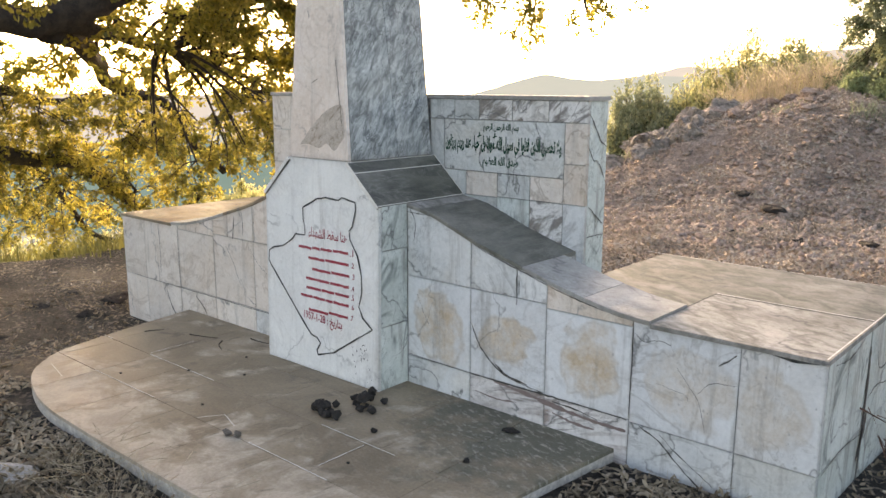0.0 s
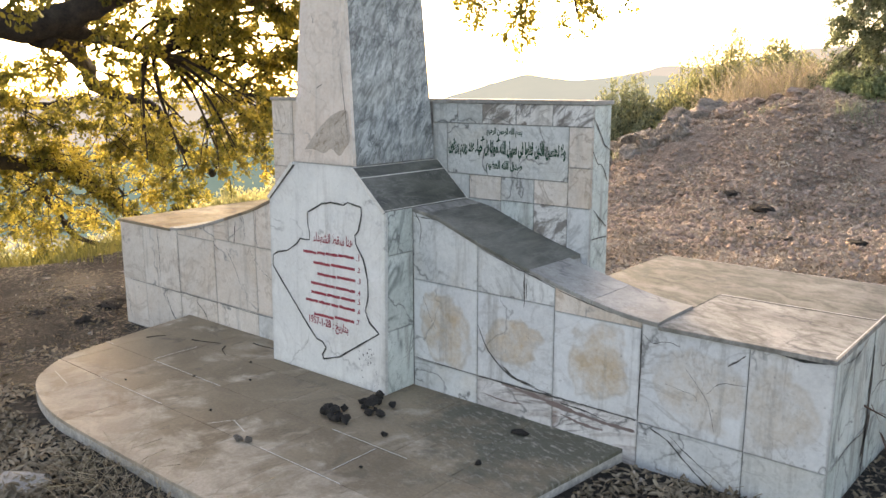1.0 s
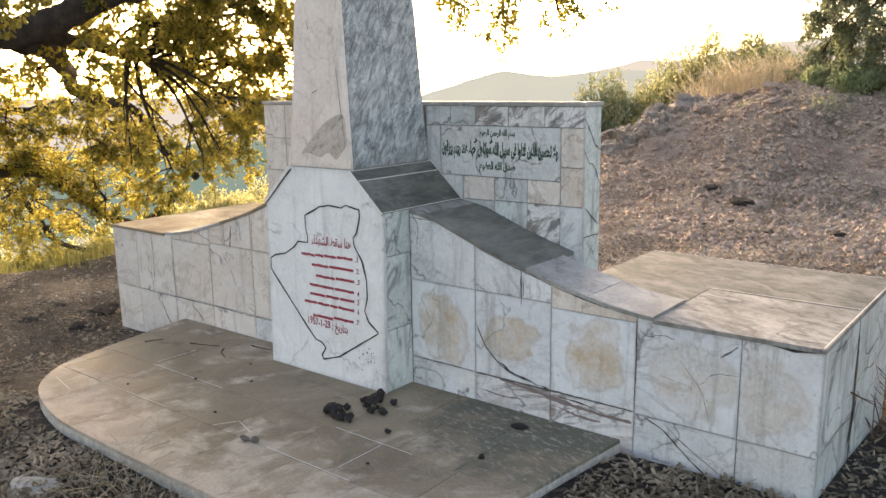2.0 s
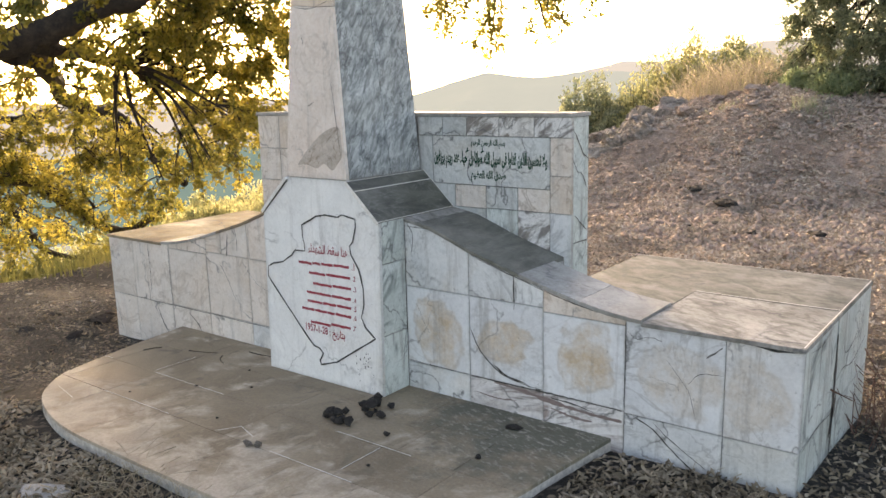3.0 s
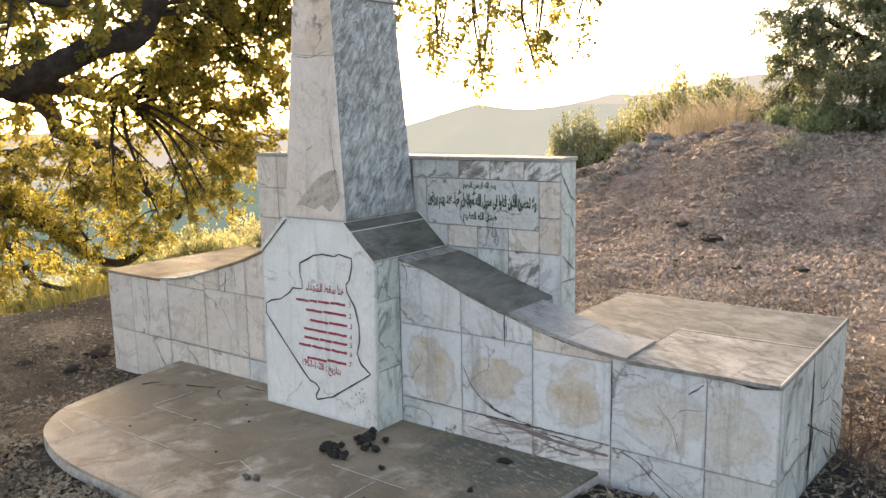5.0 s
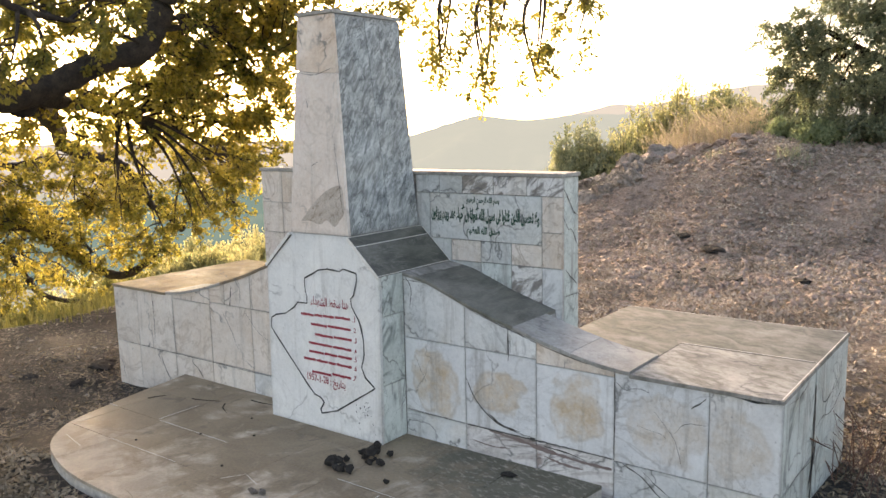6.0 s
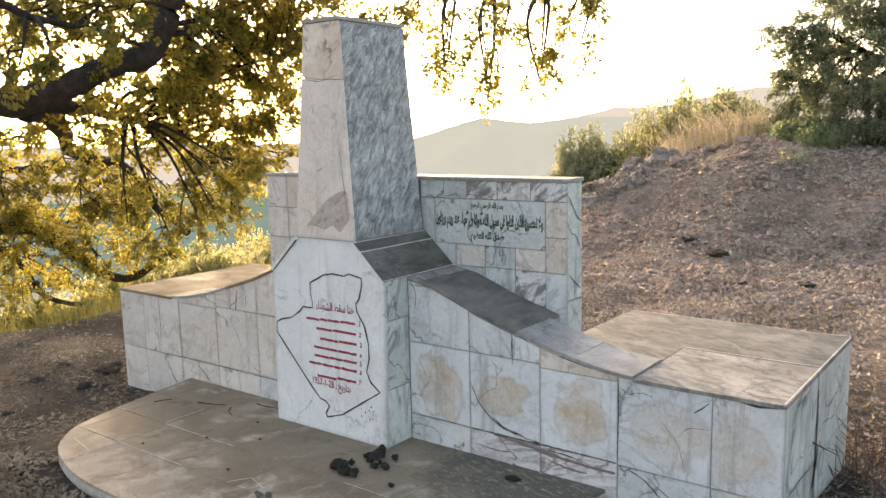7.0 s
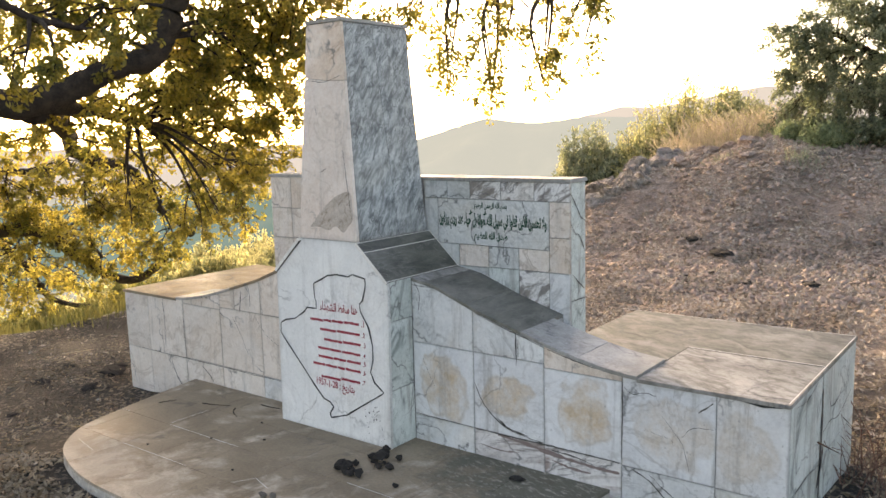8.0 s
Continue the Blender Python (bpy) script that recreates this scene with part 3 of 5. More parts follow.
gme.from_pydata(gv, [], tri + gf)
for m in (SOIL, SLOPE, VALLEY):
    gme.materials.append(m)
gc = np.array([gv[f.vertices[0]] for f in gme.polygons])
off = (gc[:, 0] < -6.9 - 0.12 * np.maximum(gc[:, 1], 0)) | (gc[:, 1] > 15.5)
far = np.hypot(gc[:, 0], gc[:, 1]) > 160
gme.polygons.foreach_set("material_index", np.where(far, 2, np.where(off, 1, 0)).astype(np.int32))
gme.polygons.foreach_set("use_smooth", [True] * len(gme.polygons))
ground = tagged(new("ground", gme), "dry brown soil with leaf litter rising to a stony bank", "ground", kind="structure")

# ---- far mountains ----
AZ = [-120, -75, -60, -51.7, -45, -39.1, -36.8, -34.4, -31, -28.6, -26.3, -23.7, -21.2, -18, -15.9, -11, 0, 30, 90]
EL = [-3.5, -4.2, -4.0, -3.7, -2.6, -0.7, 0.1, 0.6, 0.15, 0.45, 0.6, 0.45, 0.3, 0.0, -0.4, -1, -1.5, -2, -2]
EL2 = [-0.6, -0.6, -0.7, -0.7, -0.8, -0.9, -0.7, -0.4, 0.1, 0.5, 0.92, 1.15, 1.4, 2.05, 2.28, 2.3, 2.0, 1.0, 0]


def mountain(name, els, far_r, mat, label):
    verts, faces = [], []
    az = np.arange(-110, 80.01, 0.4)
    rows = 14
    for i in range(rows):
        f = i / (rows - 1)
        r = far_r * (0.55 + 0.45 * f)
        for a in az:
            el = float(np.interp(a, AZ, els))
            top = 1.8 + r * math.tan(radians(el)) + far_r * 0.0035 * noise.fractal(Vector((a * 0.35, els[0], 1)), 1.0, 2.0, 5)
            low = -135
            p = Vector((a * 0.16, f * 3, els[0]))
            z = low + (top - low) * (f ** 1.3) + (far_r * 0.022 * noise.fractal(p, 1.0, 2.0, 5) * math.sin(math.pi * f))
            verts.append((3 + r * math.sin(radians(a)), -3.6 + r * math.cos(radians(a)), z))
    k = len(az)
    for i in range(rows - 1):
        faces += [(i * k + j, i * k + j + 1, (i + 1) * k + j + 1, (i + 1) * k + j) for j in range(k - 1)]
    ob = raw(name, verts, faces, mat)
    ob.data.polygons.foreach_set("use_smooth", [True] * len(ob.data.polygons))
    return tagged(ob, label, "mountain", kind="structure")


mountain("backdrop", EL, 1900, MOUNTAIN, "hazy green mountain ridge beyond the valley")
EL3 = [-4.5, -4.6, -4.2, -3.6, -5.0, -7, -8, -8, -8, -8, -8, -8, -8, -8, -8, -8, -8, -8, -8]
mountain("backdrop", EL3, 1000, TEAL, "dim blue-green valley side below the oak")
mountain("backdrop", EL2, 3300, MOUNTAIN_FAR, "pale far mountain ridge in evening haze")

# ---- monument ----
MID = -0.473
monument = thing("monument", (MID, 0.2, 0.0), "marble-clad memorial with a tapering pillar between two curved wings", "monument")
BED = 0.02
CREST_X = [0.0, 0.165, 0.304, 0.457, 0.606, 0.749, 0.921, 1.086, 1.244, 1.353, 1.54, 2.15]
CREST_Z = [0.995, 0.967, 0.916, 0.856, 0.81, 0.769, 0.719, 0.677, 0.645, 0.632, 0.620, 0.617]
SLAB = 0.02
W_END, DEEP = 2.148, 1.392


def crest(x):
    return float(np.interp(x, CREST_X, CREST_Z))


def crest_line(a, b, down=0.0):
    k = max(2, int((b - a) / 0.06) + 1)
    return [(a + (b - a) * i / (k - 1), crest(a + (b - a) * i / (k - 1)) - down) for i in range(k)]


def curved_slab(a, b, y0, y1, mat, parent, flip, label=""):
    """A stone slab that follows the crest of a wing."""
    bm = bmesh.new()
    line = crest_line(a, b)
    rings = []
    for x, z in line:
        xx = 2 * MID - x if flip else x
        rings.append([bm.verts.new((xx, y, zz)) for y, zz in ((y0, z - SLAB), (y0, z - 0.003), (y0 + 0.003, z), (y1, z), (y1, z - SLAB))])
    for p, q in zip(rings, rings[1:]):
        for i in range(5):
            j = (i + 1) % 5
            bm.faces.new((p[i], p[j], q[j], q[i]) if not flip else (q[i], q[j], p[j], p[i]))
    bm.faces.new(rings[0] if flip else list(reversed(rings[0])))
    bm.faces.new(list(reversed(rings[-1])) if flip else rings[-1])
    bmesh.ops.recalc_face_normals(bm, faces=bm.faces[:])
    return part("curved_slab", bm, mat, parent, label)


def wing(flip, mats, top_near, top_far, slab_mat):
    """One wing with its core, facing tiles, curved top and low block. Built for the side of greater x, mirrored by flip."""
    def mx(pts):
        return [(2 * MID - a, b) for a, b in reversed(pts)] if flip else pts

    sgn = -1 if flip else 1
    core = [(0.02, -0.4)] + [(W_END - BED, -0.4), (W_END - BED, crest(W_END) - SLAB)] + list(reversed(crest_line(0.02, 1.36, SLAB + 0.001)))
    body = solid(mx(core), (0, BED, 0), X, Z, -Y, 0.36 - BED, MORTAR, monument, "wing_wall", "curved wing wall clad in stained white marble")
    # low block behind, and the wide part of the curve
    solid(mx(rect(0.76, W_END - BED, -0.4, 0.617 - SLAB - 0.002)), (0, 0.36, 0), X, Z, -Y, DEEP - BED - 0.36, MORTAR, body, "block")
    wide = [(0.02, -0.4), (0.76, -0.4)] + list(reversed(crest_line(0.02, 0.76, SLAB + 0.001)))
    solid(mx(wide), (0, 0.36, 0), X, Z, -Y, 0.11, MORTAR, body, "block")
    cols = [0.0, 0.44, 0.90, 1.35, 1.825, W_END]
    front = (Vector((0, 0, 0)), X, Z, -Y)
    for i, (a, b) in enumerate(zip(cols, cols[1:])):
        tile(mx(rect(a, b, -0.36, 0.155 - 0.008 * (i > 2))), *front, mats[0][i], body)
        hi = 0.605 if b <= 1.36 else crest(W_END) - SLAB
        if i > 2:
            tile(mx([(a, 0.147), (b, 0.147)] + list(reversed(crest_line(a, b, SLAB)))), *front, mats[1][i], body)
        elif i == 2:
            tile(mx(rect(a, b, 0.155, 0.585)), *front, mats[1][i], body)
        else:
            tile(mx(rect(a, b, 0.155, hi)), *front, mats[1][i], body)
    ups = [(0.0, 0.44, 0.605), (0.44, 0.725, 0.605), (0.725, 0.90, 0.605), (0.90, 1.35, 0.585)]
    for k, (a, b, low) in enumerate(ups):
        tile(mx([(a, low), (b, low)] + list(reversed(crest_line(a, b, SLAB)))), *front, mats[2][k], body)
    # end face
    xe = 2 * MID - W_END if flip else W_END
    for k, (a, b) in enumerate(((0.0, 0.62), (0.62, DEEP))):
        for lo, hi in ((-0.36, 0.15), (0.15, 0.617 - SLAB)):
            pts = rect(a + BED * (k == 0), b, lo, hi)
            tile(pts if not flip else pts, (xe, 0, 0), Y, Z, X * sgn, mats[3][k], body)
    # rear face
    for a, b in ((0.78, 1.43), (1.43, W_END)):
        tile(mx(rect(a, b, -0.36, 0.617 - SLAB)), (0, DEEP, 0), X, Z, Y, VEINED, body)
    # tops
    top = (Vector((0, 0, 0.617)), X, Y, Z)
    tile(mx(rect(1.43, W_END + 0.008, -0.012, 0.672)), *top, top_near, body, "top_slab", SLAB)
    tile(mx([(0.80, 0.361), (1.43, 0.361), (1.43, 0.672), (W_END + 0.008, 0.672), (W_END + 0.008, DEEP + 0.008), (0.80, DEEP + 0.008)]), *top, top_far, body, "top_slab", SLAB)
    curved_slab(0.003, 0.10, -0.008, 0.468, TOPSTONE, body, flip)
    curved_slab(0.103, 0.40, -0.008, 0.468, slab_mat, body, flip)
    curved_slab(0.403, 0.757, -0.008, 0.468, slab_mat, body, flip)
    curved_slab(0.76, 1.10, -0.008, 0.36, COPING, body, flip)
    curved_slab(1.103, 1.428, -0.008, 0.36, COPING, body, flip)
    return body


wing(False, [[VEINED, ROSE, ROSE, VEINED, GREY], [OCHRE, OCHRE, OCHRE, FAINT, FAINT], [VEINED, VEINED, VEINED, WARM], [GREEN, GREEN]],
     TOPSTONE, TOPDARK, SLATE)
wing(True, [[VEINED, IVORY_LIT, IVORY_LIT, IVORY_LIT, IVORY_LIT], [IVORY_LIT, WARM, IVORY_LIT, IVORY_LIT, IVORY_LIT], [IVORY_LIT, IVORY_LIT, WARM, WARM], [IVORY_LIT, IVORY_LIT]],
     TOPSUN, TOPSUN, TOPSUN)

# pillar: a broad base with sloping shoulders, then a tapering shaft
Z_SH, Z_NK, Z_TOP = 1.0, 1.213, 2.49
HALF, HALF_NK, HALF_TOP = 0.473, 0.2455, 0.1425
Y_F0, Y_F1, Y_F2 = -0.232, -0.206, -0.165
Y_B0, Y_B2 = 0.445, 0.42


def shaft_core():
    bm = bmesh.new()
    e = 0.021
    rows = [(0.0 - 0.3, HALF - e, Y_F0 + e, 0.469), (Z_SH - e, HALF - e, Y_F1 + e - 0.004, 0.469), (Z_NK - e * 0.6, HALF_NK - e, Y_F1 + e, 0.469),
            (Z_NK, HALF_NK - e, Y_F1 + e, Y_B0 - e), (Z_TOP, HALF_TOP - e, Y_F2 + e, Y_B2 - e)]
    last = None
    for z, h, f, b in rows:
        ring = [bm.verts.new((MID + s * h, y, z)) for s, y in ((-1, f), (1, f), (1, b), (-1, b))]
        if last:
            for k in range(4):
                bm.faces.new((last[k], last[(k + 1) % 4], ring[(k + 1) % 4], ring[k]))
        else:
            bm.faces.new(list(reversed(ring)))
        last = ring
    bm.faces.new(last)
    return bm


pillar = part("pillar", shaft_core(), MORTAR, monument, "tapering marble pillar on a broad shouldered base")
vf = Vector((0, Y_F1 - Y_F0, Z_NK)).normalized()
nf = Vector((0, -vf.z, vf.y))
base_front = [(-HALF, 0.0), (HALF, 0.0), (HALF, Z_SH), (HALF_NK, Z_NK), (-HALF_NK, Z_NK), (-HALF, Z_SH)]
tile(base_front, (MID, Y_F0, 0), X, vf, nf, WHITE, pillar, "front_slab", 0.02, "white marble slab painted with a map outline and lettering")
vu = Vector((0, Y_F2 - Y_F1, Z_TOP - Z_NK)).normalized()
nu = Vector((0, -vu.z, vu.y))


def half_at(z):
    return HALF_NK + (HALF_TOP - HALF_NK) * (z - Z_NK) / (Z_TOP - Z_NK)


for (lo, hl, hr), (hi, tl, tr), mat in (((Z_NK, 0, 0), (2.17, 0.01, -0.02), CREAM_BOUNCE), ((2.17, 0.01, -0.02), (Z_TOP, 0, 0), PEACH_BOUNCE)):
    pts = [(-half_at(lo + hl), lo + hl - Z_NK), (0, lo + (hl + hr) / 2 - Z_NK - 0.006 * (lo > 2)), (half_at(lo + hr), lo + hr - Z_NK),
           (half_at(hi + tr), hi + tr - Z_NK), (0, hi + (tl + tr) / 2 - Z_NK - 0.006 * (hi < 2.3)), (-half_at(hi + tl), hi + tl - Z_NK)]
    tile(pts, (MID, Y_F1, Z_NK), X, vu, nu, mat, pillar, "shaft_slab")
for s in (1, -1):
    # lower flanks
    for lo, hi in ((0.0, 0.35), (0.35, 0.76), (0.76, Z_SH)):
        yl = Y_F0 + (Y_F1 - Y_F0) * lo / Z_NK
        yh = Y_F0 + (Y_F1 - Y_F0) * hi / Z_NK
        tile([(yl + 0.021, lo), (0.0, lo), (0.0, hi), (yh + 0.021, hi)], (MID + s * HALF, 0, 0), Y, Z, X * s, GREEN if s > 0 else VEINED, pillar)
    # shoulders: two dark slabs on the slope
    slope = Vector((s * (HALF_NK - HALF), 0, Z_NK - Z_SH))
    run = slope.length
    sv = slope.normalized()
    sn = Vector((s * sv.z, 0, abs(sv.x)))
    o = Vector((MID + s * HALF, 0, Z_SH))
    tile(rect(Y_F1 - 0.012, Y_B0 + 0.02, -0.006, run * 0.74), o, Y, sv, sn, SLATE, pillar, "shoulder_slab")
    tile(rect(Y_F1 - 0.012, Y_B0 + 0.02, run * 0.74, run - 0.004), o, Y, sv, sn, SLATE, pillar, "shoulder_slab")
    # thin pale edging round the shoulder
    for y0, y1 in ((Y_F1 - 0.018, Y_F1 - 0.013), (Y_B0 + 0.021, 0.468)):
        tile(rect(y0, y1, -0.008, run), o + sn * 0.003, Y, sv, sn, PALE, pillar, "edging")
    for c in (0.0, run * 0.74, run - 0.006):
        tile(rect(Y_F1 - 0.012, Y_B0 + 0.02, c - 0.003, c + 0.003), o + sn * 0.0025, Y, sv, sn, PALE, pillar, "edging")
    # shaft flanks
    va = Vector((s * (HALF_TOP - HALF_NK), 0, Z_TOP - Z_NK)).normalized()
    na = Vector((s * va.z, 0, abs(va.x)))
    L = (Z_TOP - Z_NK) / va.z
    split_lo, split_hi = 0.17, 0.10
    tile([(Y_F1 + 0.021, 0), (split_lo, 0), (split_hi, L), (Y_F2 + 0.021, L)], (MID + s * HALF_NK, 0, Z_NK), Y, va, na, STREAK, pillar, "shaft_slab")
    tile([(split_lo, 0), (Y_B0, 0), (Y_B2, L), (split_hi, L)], (MID + s * HALF_NK, 0, Z_NK), Y, va, na, STREAK, pillar, "shaft_slab")
vb = Vector((0, Y_B2 - Y_B0, Z_TOP - Z_NK)).normalized()
tile([(-HALF_NK, 0), (HALF_NK, 0), (HALF_TOP, (Z_TOP - Z_NK) / vb.z), (-HALF_TOP, (Z_TOP - Z_NK) / vb.z)], (MID, Y_B0, Z_NK), X, vb, Vector((0, vb.z, -vb.y)), VEINED, pillar, "shaft_slab")
solid(rect(-HALF_TOP - 0.008, HALF_TOP + 0.008, Y_F2 - 0.008, Y_B2 + 0.008), (MID, 0, Z_TOP + 0.022), X, Y, Z, 0.021, COPING, pillar, "cap", "thin grey marble cap")

# back wall
BW_X, BW_Y0, BW_Y1, BW_Z = 0.803, 0.47, 0.662, 1.535
bw_l = 2 * MID - BW_X
back = solid(rect(bw_l + BED, BW_X - BED, -0.3, BW_Z), (0, BW_Y0 + BED, 0), X, Z, -Y, BW_Y1 - BW_Y0 - 2 * BED, MORTAR, monument, "back_wall", "upright marble-clad wall behind the pillar")
f = (Vector((0, BW_Y0, 0)), X, Z, -Y)
for a, b, m in ((-0.26, -0.073, GREY), (-0.073, 0.104, GREY), (0.104, 0.332, FIGURED), (0.332, 0.566, FIGURED), (0.566, BW_X, FIGURED)):
    tile(rect(a, b, 1.423, BW_Z), *f, m, back)
inscribed = tile(rect(-0.15, 0.668, 1.135, 1.423), *f, GREY, back, "inscribed_slab", 0.02, "pale grey marble slab with green painted lettering")
tile(rect(-0.26, -0.15, 1.13, 1.423), *f, GREY, back)
for a, b, lo, hi, m in ((-0.26, 0.015, 1.0, 1.135, GREY), (0.015, 0.238, 1.0, 1.135, WARM), (0.238, 0.457, 1.005, 1.135, GREY), (0.457, 0.668, 1.005, 1.135, WARM),
                        (-0.26, 0.238, 0.62, 1.0, GREY), (0.238, 0.457, 0.62, 1.005, GREEN), (0.457, 0.668, 0.62, 1.005, FIGURED),
                        (0.668, BW_X, 1.213, 1.423, WARM), (0.668, BW_X, 1.005, 1.213, WARM), (0.668, BW_X, 0.62, 1.005, VEINED)):
    tile(rect(a, b, lo, hi), *f, m, back)
for a, b in ((bw_l, -1.53), (-1.53, -1.3), (-1.3, -1.08), (-1.08, -0.7)):
    for lo, hi in ((1.305, BW_Z), (1.08, 1.305), (0.62, 1.08)):
        tile(rect(a, b, lo, hi), *f, WARM if hi < 1.4 or a < -1.4 else VEINED, back)
for s, xe in ((1, BW_X), (-1, bw_l)):
    for lo, hi in ((0.617, 0.842), (0.842, BW_Z)):
        tile(rect(BW_Y0 + BED, BW_Y1, lo, hi), (xe, 0, 0), Y, Z, X * s, GREEN, back)
for a, b in ((bw_l, -1.1), (-1.1, -0.45), (-0.45, 0.2), (0.2, BW_X)):
    tile(rect(a, b, 0.0, BW_Z), (0, BW_Y1, 0), X, Z, Y, VEINED, back)
solid(rect(bw_l - 0.008, BW_X + 0.008, BW_Y0 - 0.008, BW_Y1 + 0.008), (0, 0, BW_Z + 0.022), X, Y, Z, 0.021, COPING, back, "cap", "grey marble coping")

# ---- painted map and lettering on the pillar ----


def on_front(x, z, lift=0.003):
    return Vector((x, Y_F0 + (Y_F1 - Y_F0) * z / Z_NK - lift, z))


def on_slab(x, z, lift=0.003):
    return Vector((x, BW_Y0 - lift, z))


MAP_LINE = [(-0.919, 0.65), (-0.872, 0.677), (-0.783, 0.695), (-0.702, 0.746), (-0.674, 0.777), (-0.59, 0.781), (-0.59, 0.823), (-0.604, 0.868), (-0.606, 0.935),
            (-0.528, 0.972), (-0.486, 0.995), (-0.406, 1.008), (-0.309, 1.002), (-0.277, 1.019), (-0.176, 1.003), (-0.173, 0.958), (-0.197, 0.872), (-0.224, 0.846),
            (-0.216, 0.801), (-0.16, 0.723), (-0.128, 0.614), (-0.125, 0.523), (-0.147, 0.445), (-0.117, 0.387), (-0.045, 0.336), (-0.353, 0.143), (-0.485, 0.102),
            (-0.495, 0.127), (-0.464, 0.175), (-0.495, 0.202), (-0.544, 0.211), (-0.615, 0.276), (-0.924, 0.587)]


def brush_line(points, width, place):
    """A closed painted stroke of uneven width."""
    bm = bmesh.new()
    dense = []
    for i, (a, b) in enumerate(points):
        c, d = points[(i + 1) % len(points)]
        k = max(1, int(math.hypot(c - a, d - b) / 0.02))
        dense += [(a + (c - a) * j / k, b + (d - b) * j / k) for j in range(k)]
    n = len(dense)
    ring = []
    for i, (a, b) in enumerate(dense):
        p, q = dense[i - 1], dense[(i + 1) % n]
        t = Vector((q[0] - p[0], q[1] - p[1])).normalized()
        w = width * (0.8 + 0.5 * noise.noise(Vector((a * 9, b * 9, 2))))
        jx, jz = 0.002 * noise.noise(Vector((a * 30, b * 30, 5))), 0.002 * noise.noise(Vector((a * 30, b * 30, 8)))
        ring.append((bm.verts.new(place(a + jx - t.y * w, b + jz + t.x * w)), bm.verts.new(place(a + jx + t.y * w, b + jz - t.x * w))))
    for i in range(n):
        j = (i + 1) % n
        bm.faces.new((ring[i][0], ring[i][1], ring[j][1], ring[j][0]))
    return bm


part("map_outline", brush_line(MAP_LINE, 0.0055, on_front), BLACK_PAINT, pillar, "black painted country outline")


def lettering(name, body, x0, x1, z, mat, parent, place, tilt=0.0, tall=1.0, bold=0.012):
    """Words from the built-in font, fitted between x0 and x1 on the line z."""
    cu = bpy.data.curves.new(name, "FONT")
    cu.body = body
    cu.offset = bold
    cu.resolution_u = 3
    tmp = new(name, cu)
    bpy.context.view_layer.update()
    me = bpy.data.meshes.new_from_object(tmp.evaluated_get(bpy.context.evaluated_depsgraph_get()))
    bpy.data.objects.remove(tmp)
    co = np.empty(len(me.vertices) * 3)
    me.vertices.foreach_get("co", co)
    co = co.reshape(-1, 3)
    lo, hi = co[:, 0].min(), co[:, 0].max()
    k = (x1 - x0) / (hi - lo)
    for v, c in zip(me.vertices, co):
        u = (c[0] - lo) * k
        v.co = place(x0 + u, z + c[1] * k * tall + tilt * u + 0.004 * noise.noise(Vector((u * 14, z, 0))))
    me.name = name
    me.materials.clear()
    me.materials.append(mat)
    ob = new(name, me)
    return hang(ob, parent)


lettering("lettering", "\ufee2\ufef4\ufea3\ufeae\ufedf\ufe8d \ufee6\ufee4\ufea3\ufeae\ufedf\ufe8d \ufeea\ufee0\ufedf\ufe8d \ufee2\ufeb4\ufe91", 0.138, 0.377, 1.372, GREEN_PAINT, inscribed, on_slab, 0.0, 1.7, 0.036)
lettering("lettering", "\ufee5\ufeee\ufed7\ufeaf\ufeae\ufef3 \ufee2\ufeec\ufe91\ufead \ufeaa\ufee8\ufecb \ufe80\ufe8e\ufef4\ufea3\ufe83 \ufede\ufe91 \ufe8e\ufe97\ufe8d\ufeee\ufee3\ufe83 \ufeea\ufee0\ufedf\ufe8d "
          "\ufede\ufef4\ufe92\ufeb3 \ufef2\ufed3 \ufe8d\ufeee\ufee0\ufe98\ufed7 \ufee6\ufef3\ufeac\ufedf\ufe8d \ufee6\ufe92\ufeb4\ufea4\ufe97 \ufefb\ufeed", -0.138, 0.652, 1.268, GREEN_PAINT, inscribed, on_slab, 0.0, 3.0, 0.05)
lettering("lettering", "\ufee2\ufef4\ufec8\ufecc\ufedf\ufe8d \ufeea\ufee0\ufedf\ufe8d \ufed5\ufeaa\ufebb", 0.134, 0.38, 1.18, GREEN_PAINT, inscribed, on_slab, 0.0, 1.7, 0.036)
lettering("lettering", "\ufe80\ufe8d\ufeaa\ufeec\ufeb8\ufedf\ufe8d \ufec2\ufed8\ufeb3 \ufe8e\ufee8\ufeeb", -0.557, -0.24, 0.778, RED_PAINT, pillar, on_front, 0.01, 1.6, 0.012)
lettering("lettering", "1957-1-28 : \ufea6\ufef3\ufead\ufe8e\ufe98\ufe91", -0.605, -0.282, 0.300, RED_PAINT, pillar, on_front, -0.02, 1.35, 0.012)
ROWS = [(-0.191, 0.714, -0.646, 0.697), (-0.186, 0.651, -0.561, 0.642), (-0.182, 0.589, -0.529, 0.58), (-0.185, 0.525, -0.585, 0.524),
        (-0.185, 0.474, -0.582, 0.47), (-0.187, 0.421, -0.631, 0.42), (-0.194, 0.36, -0.561, 0.34)]
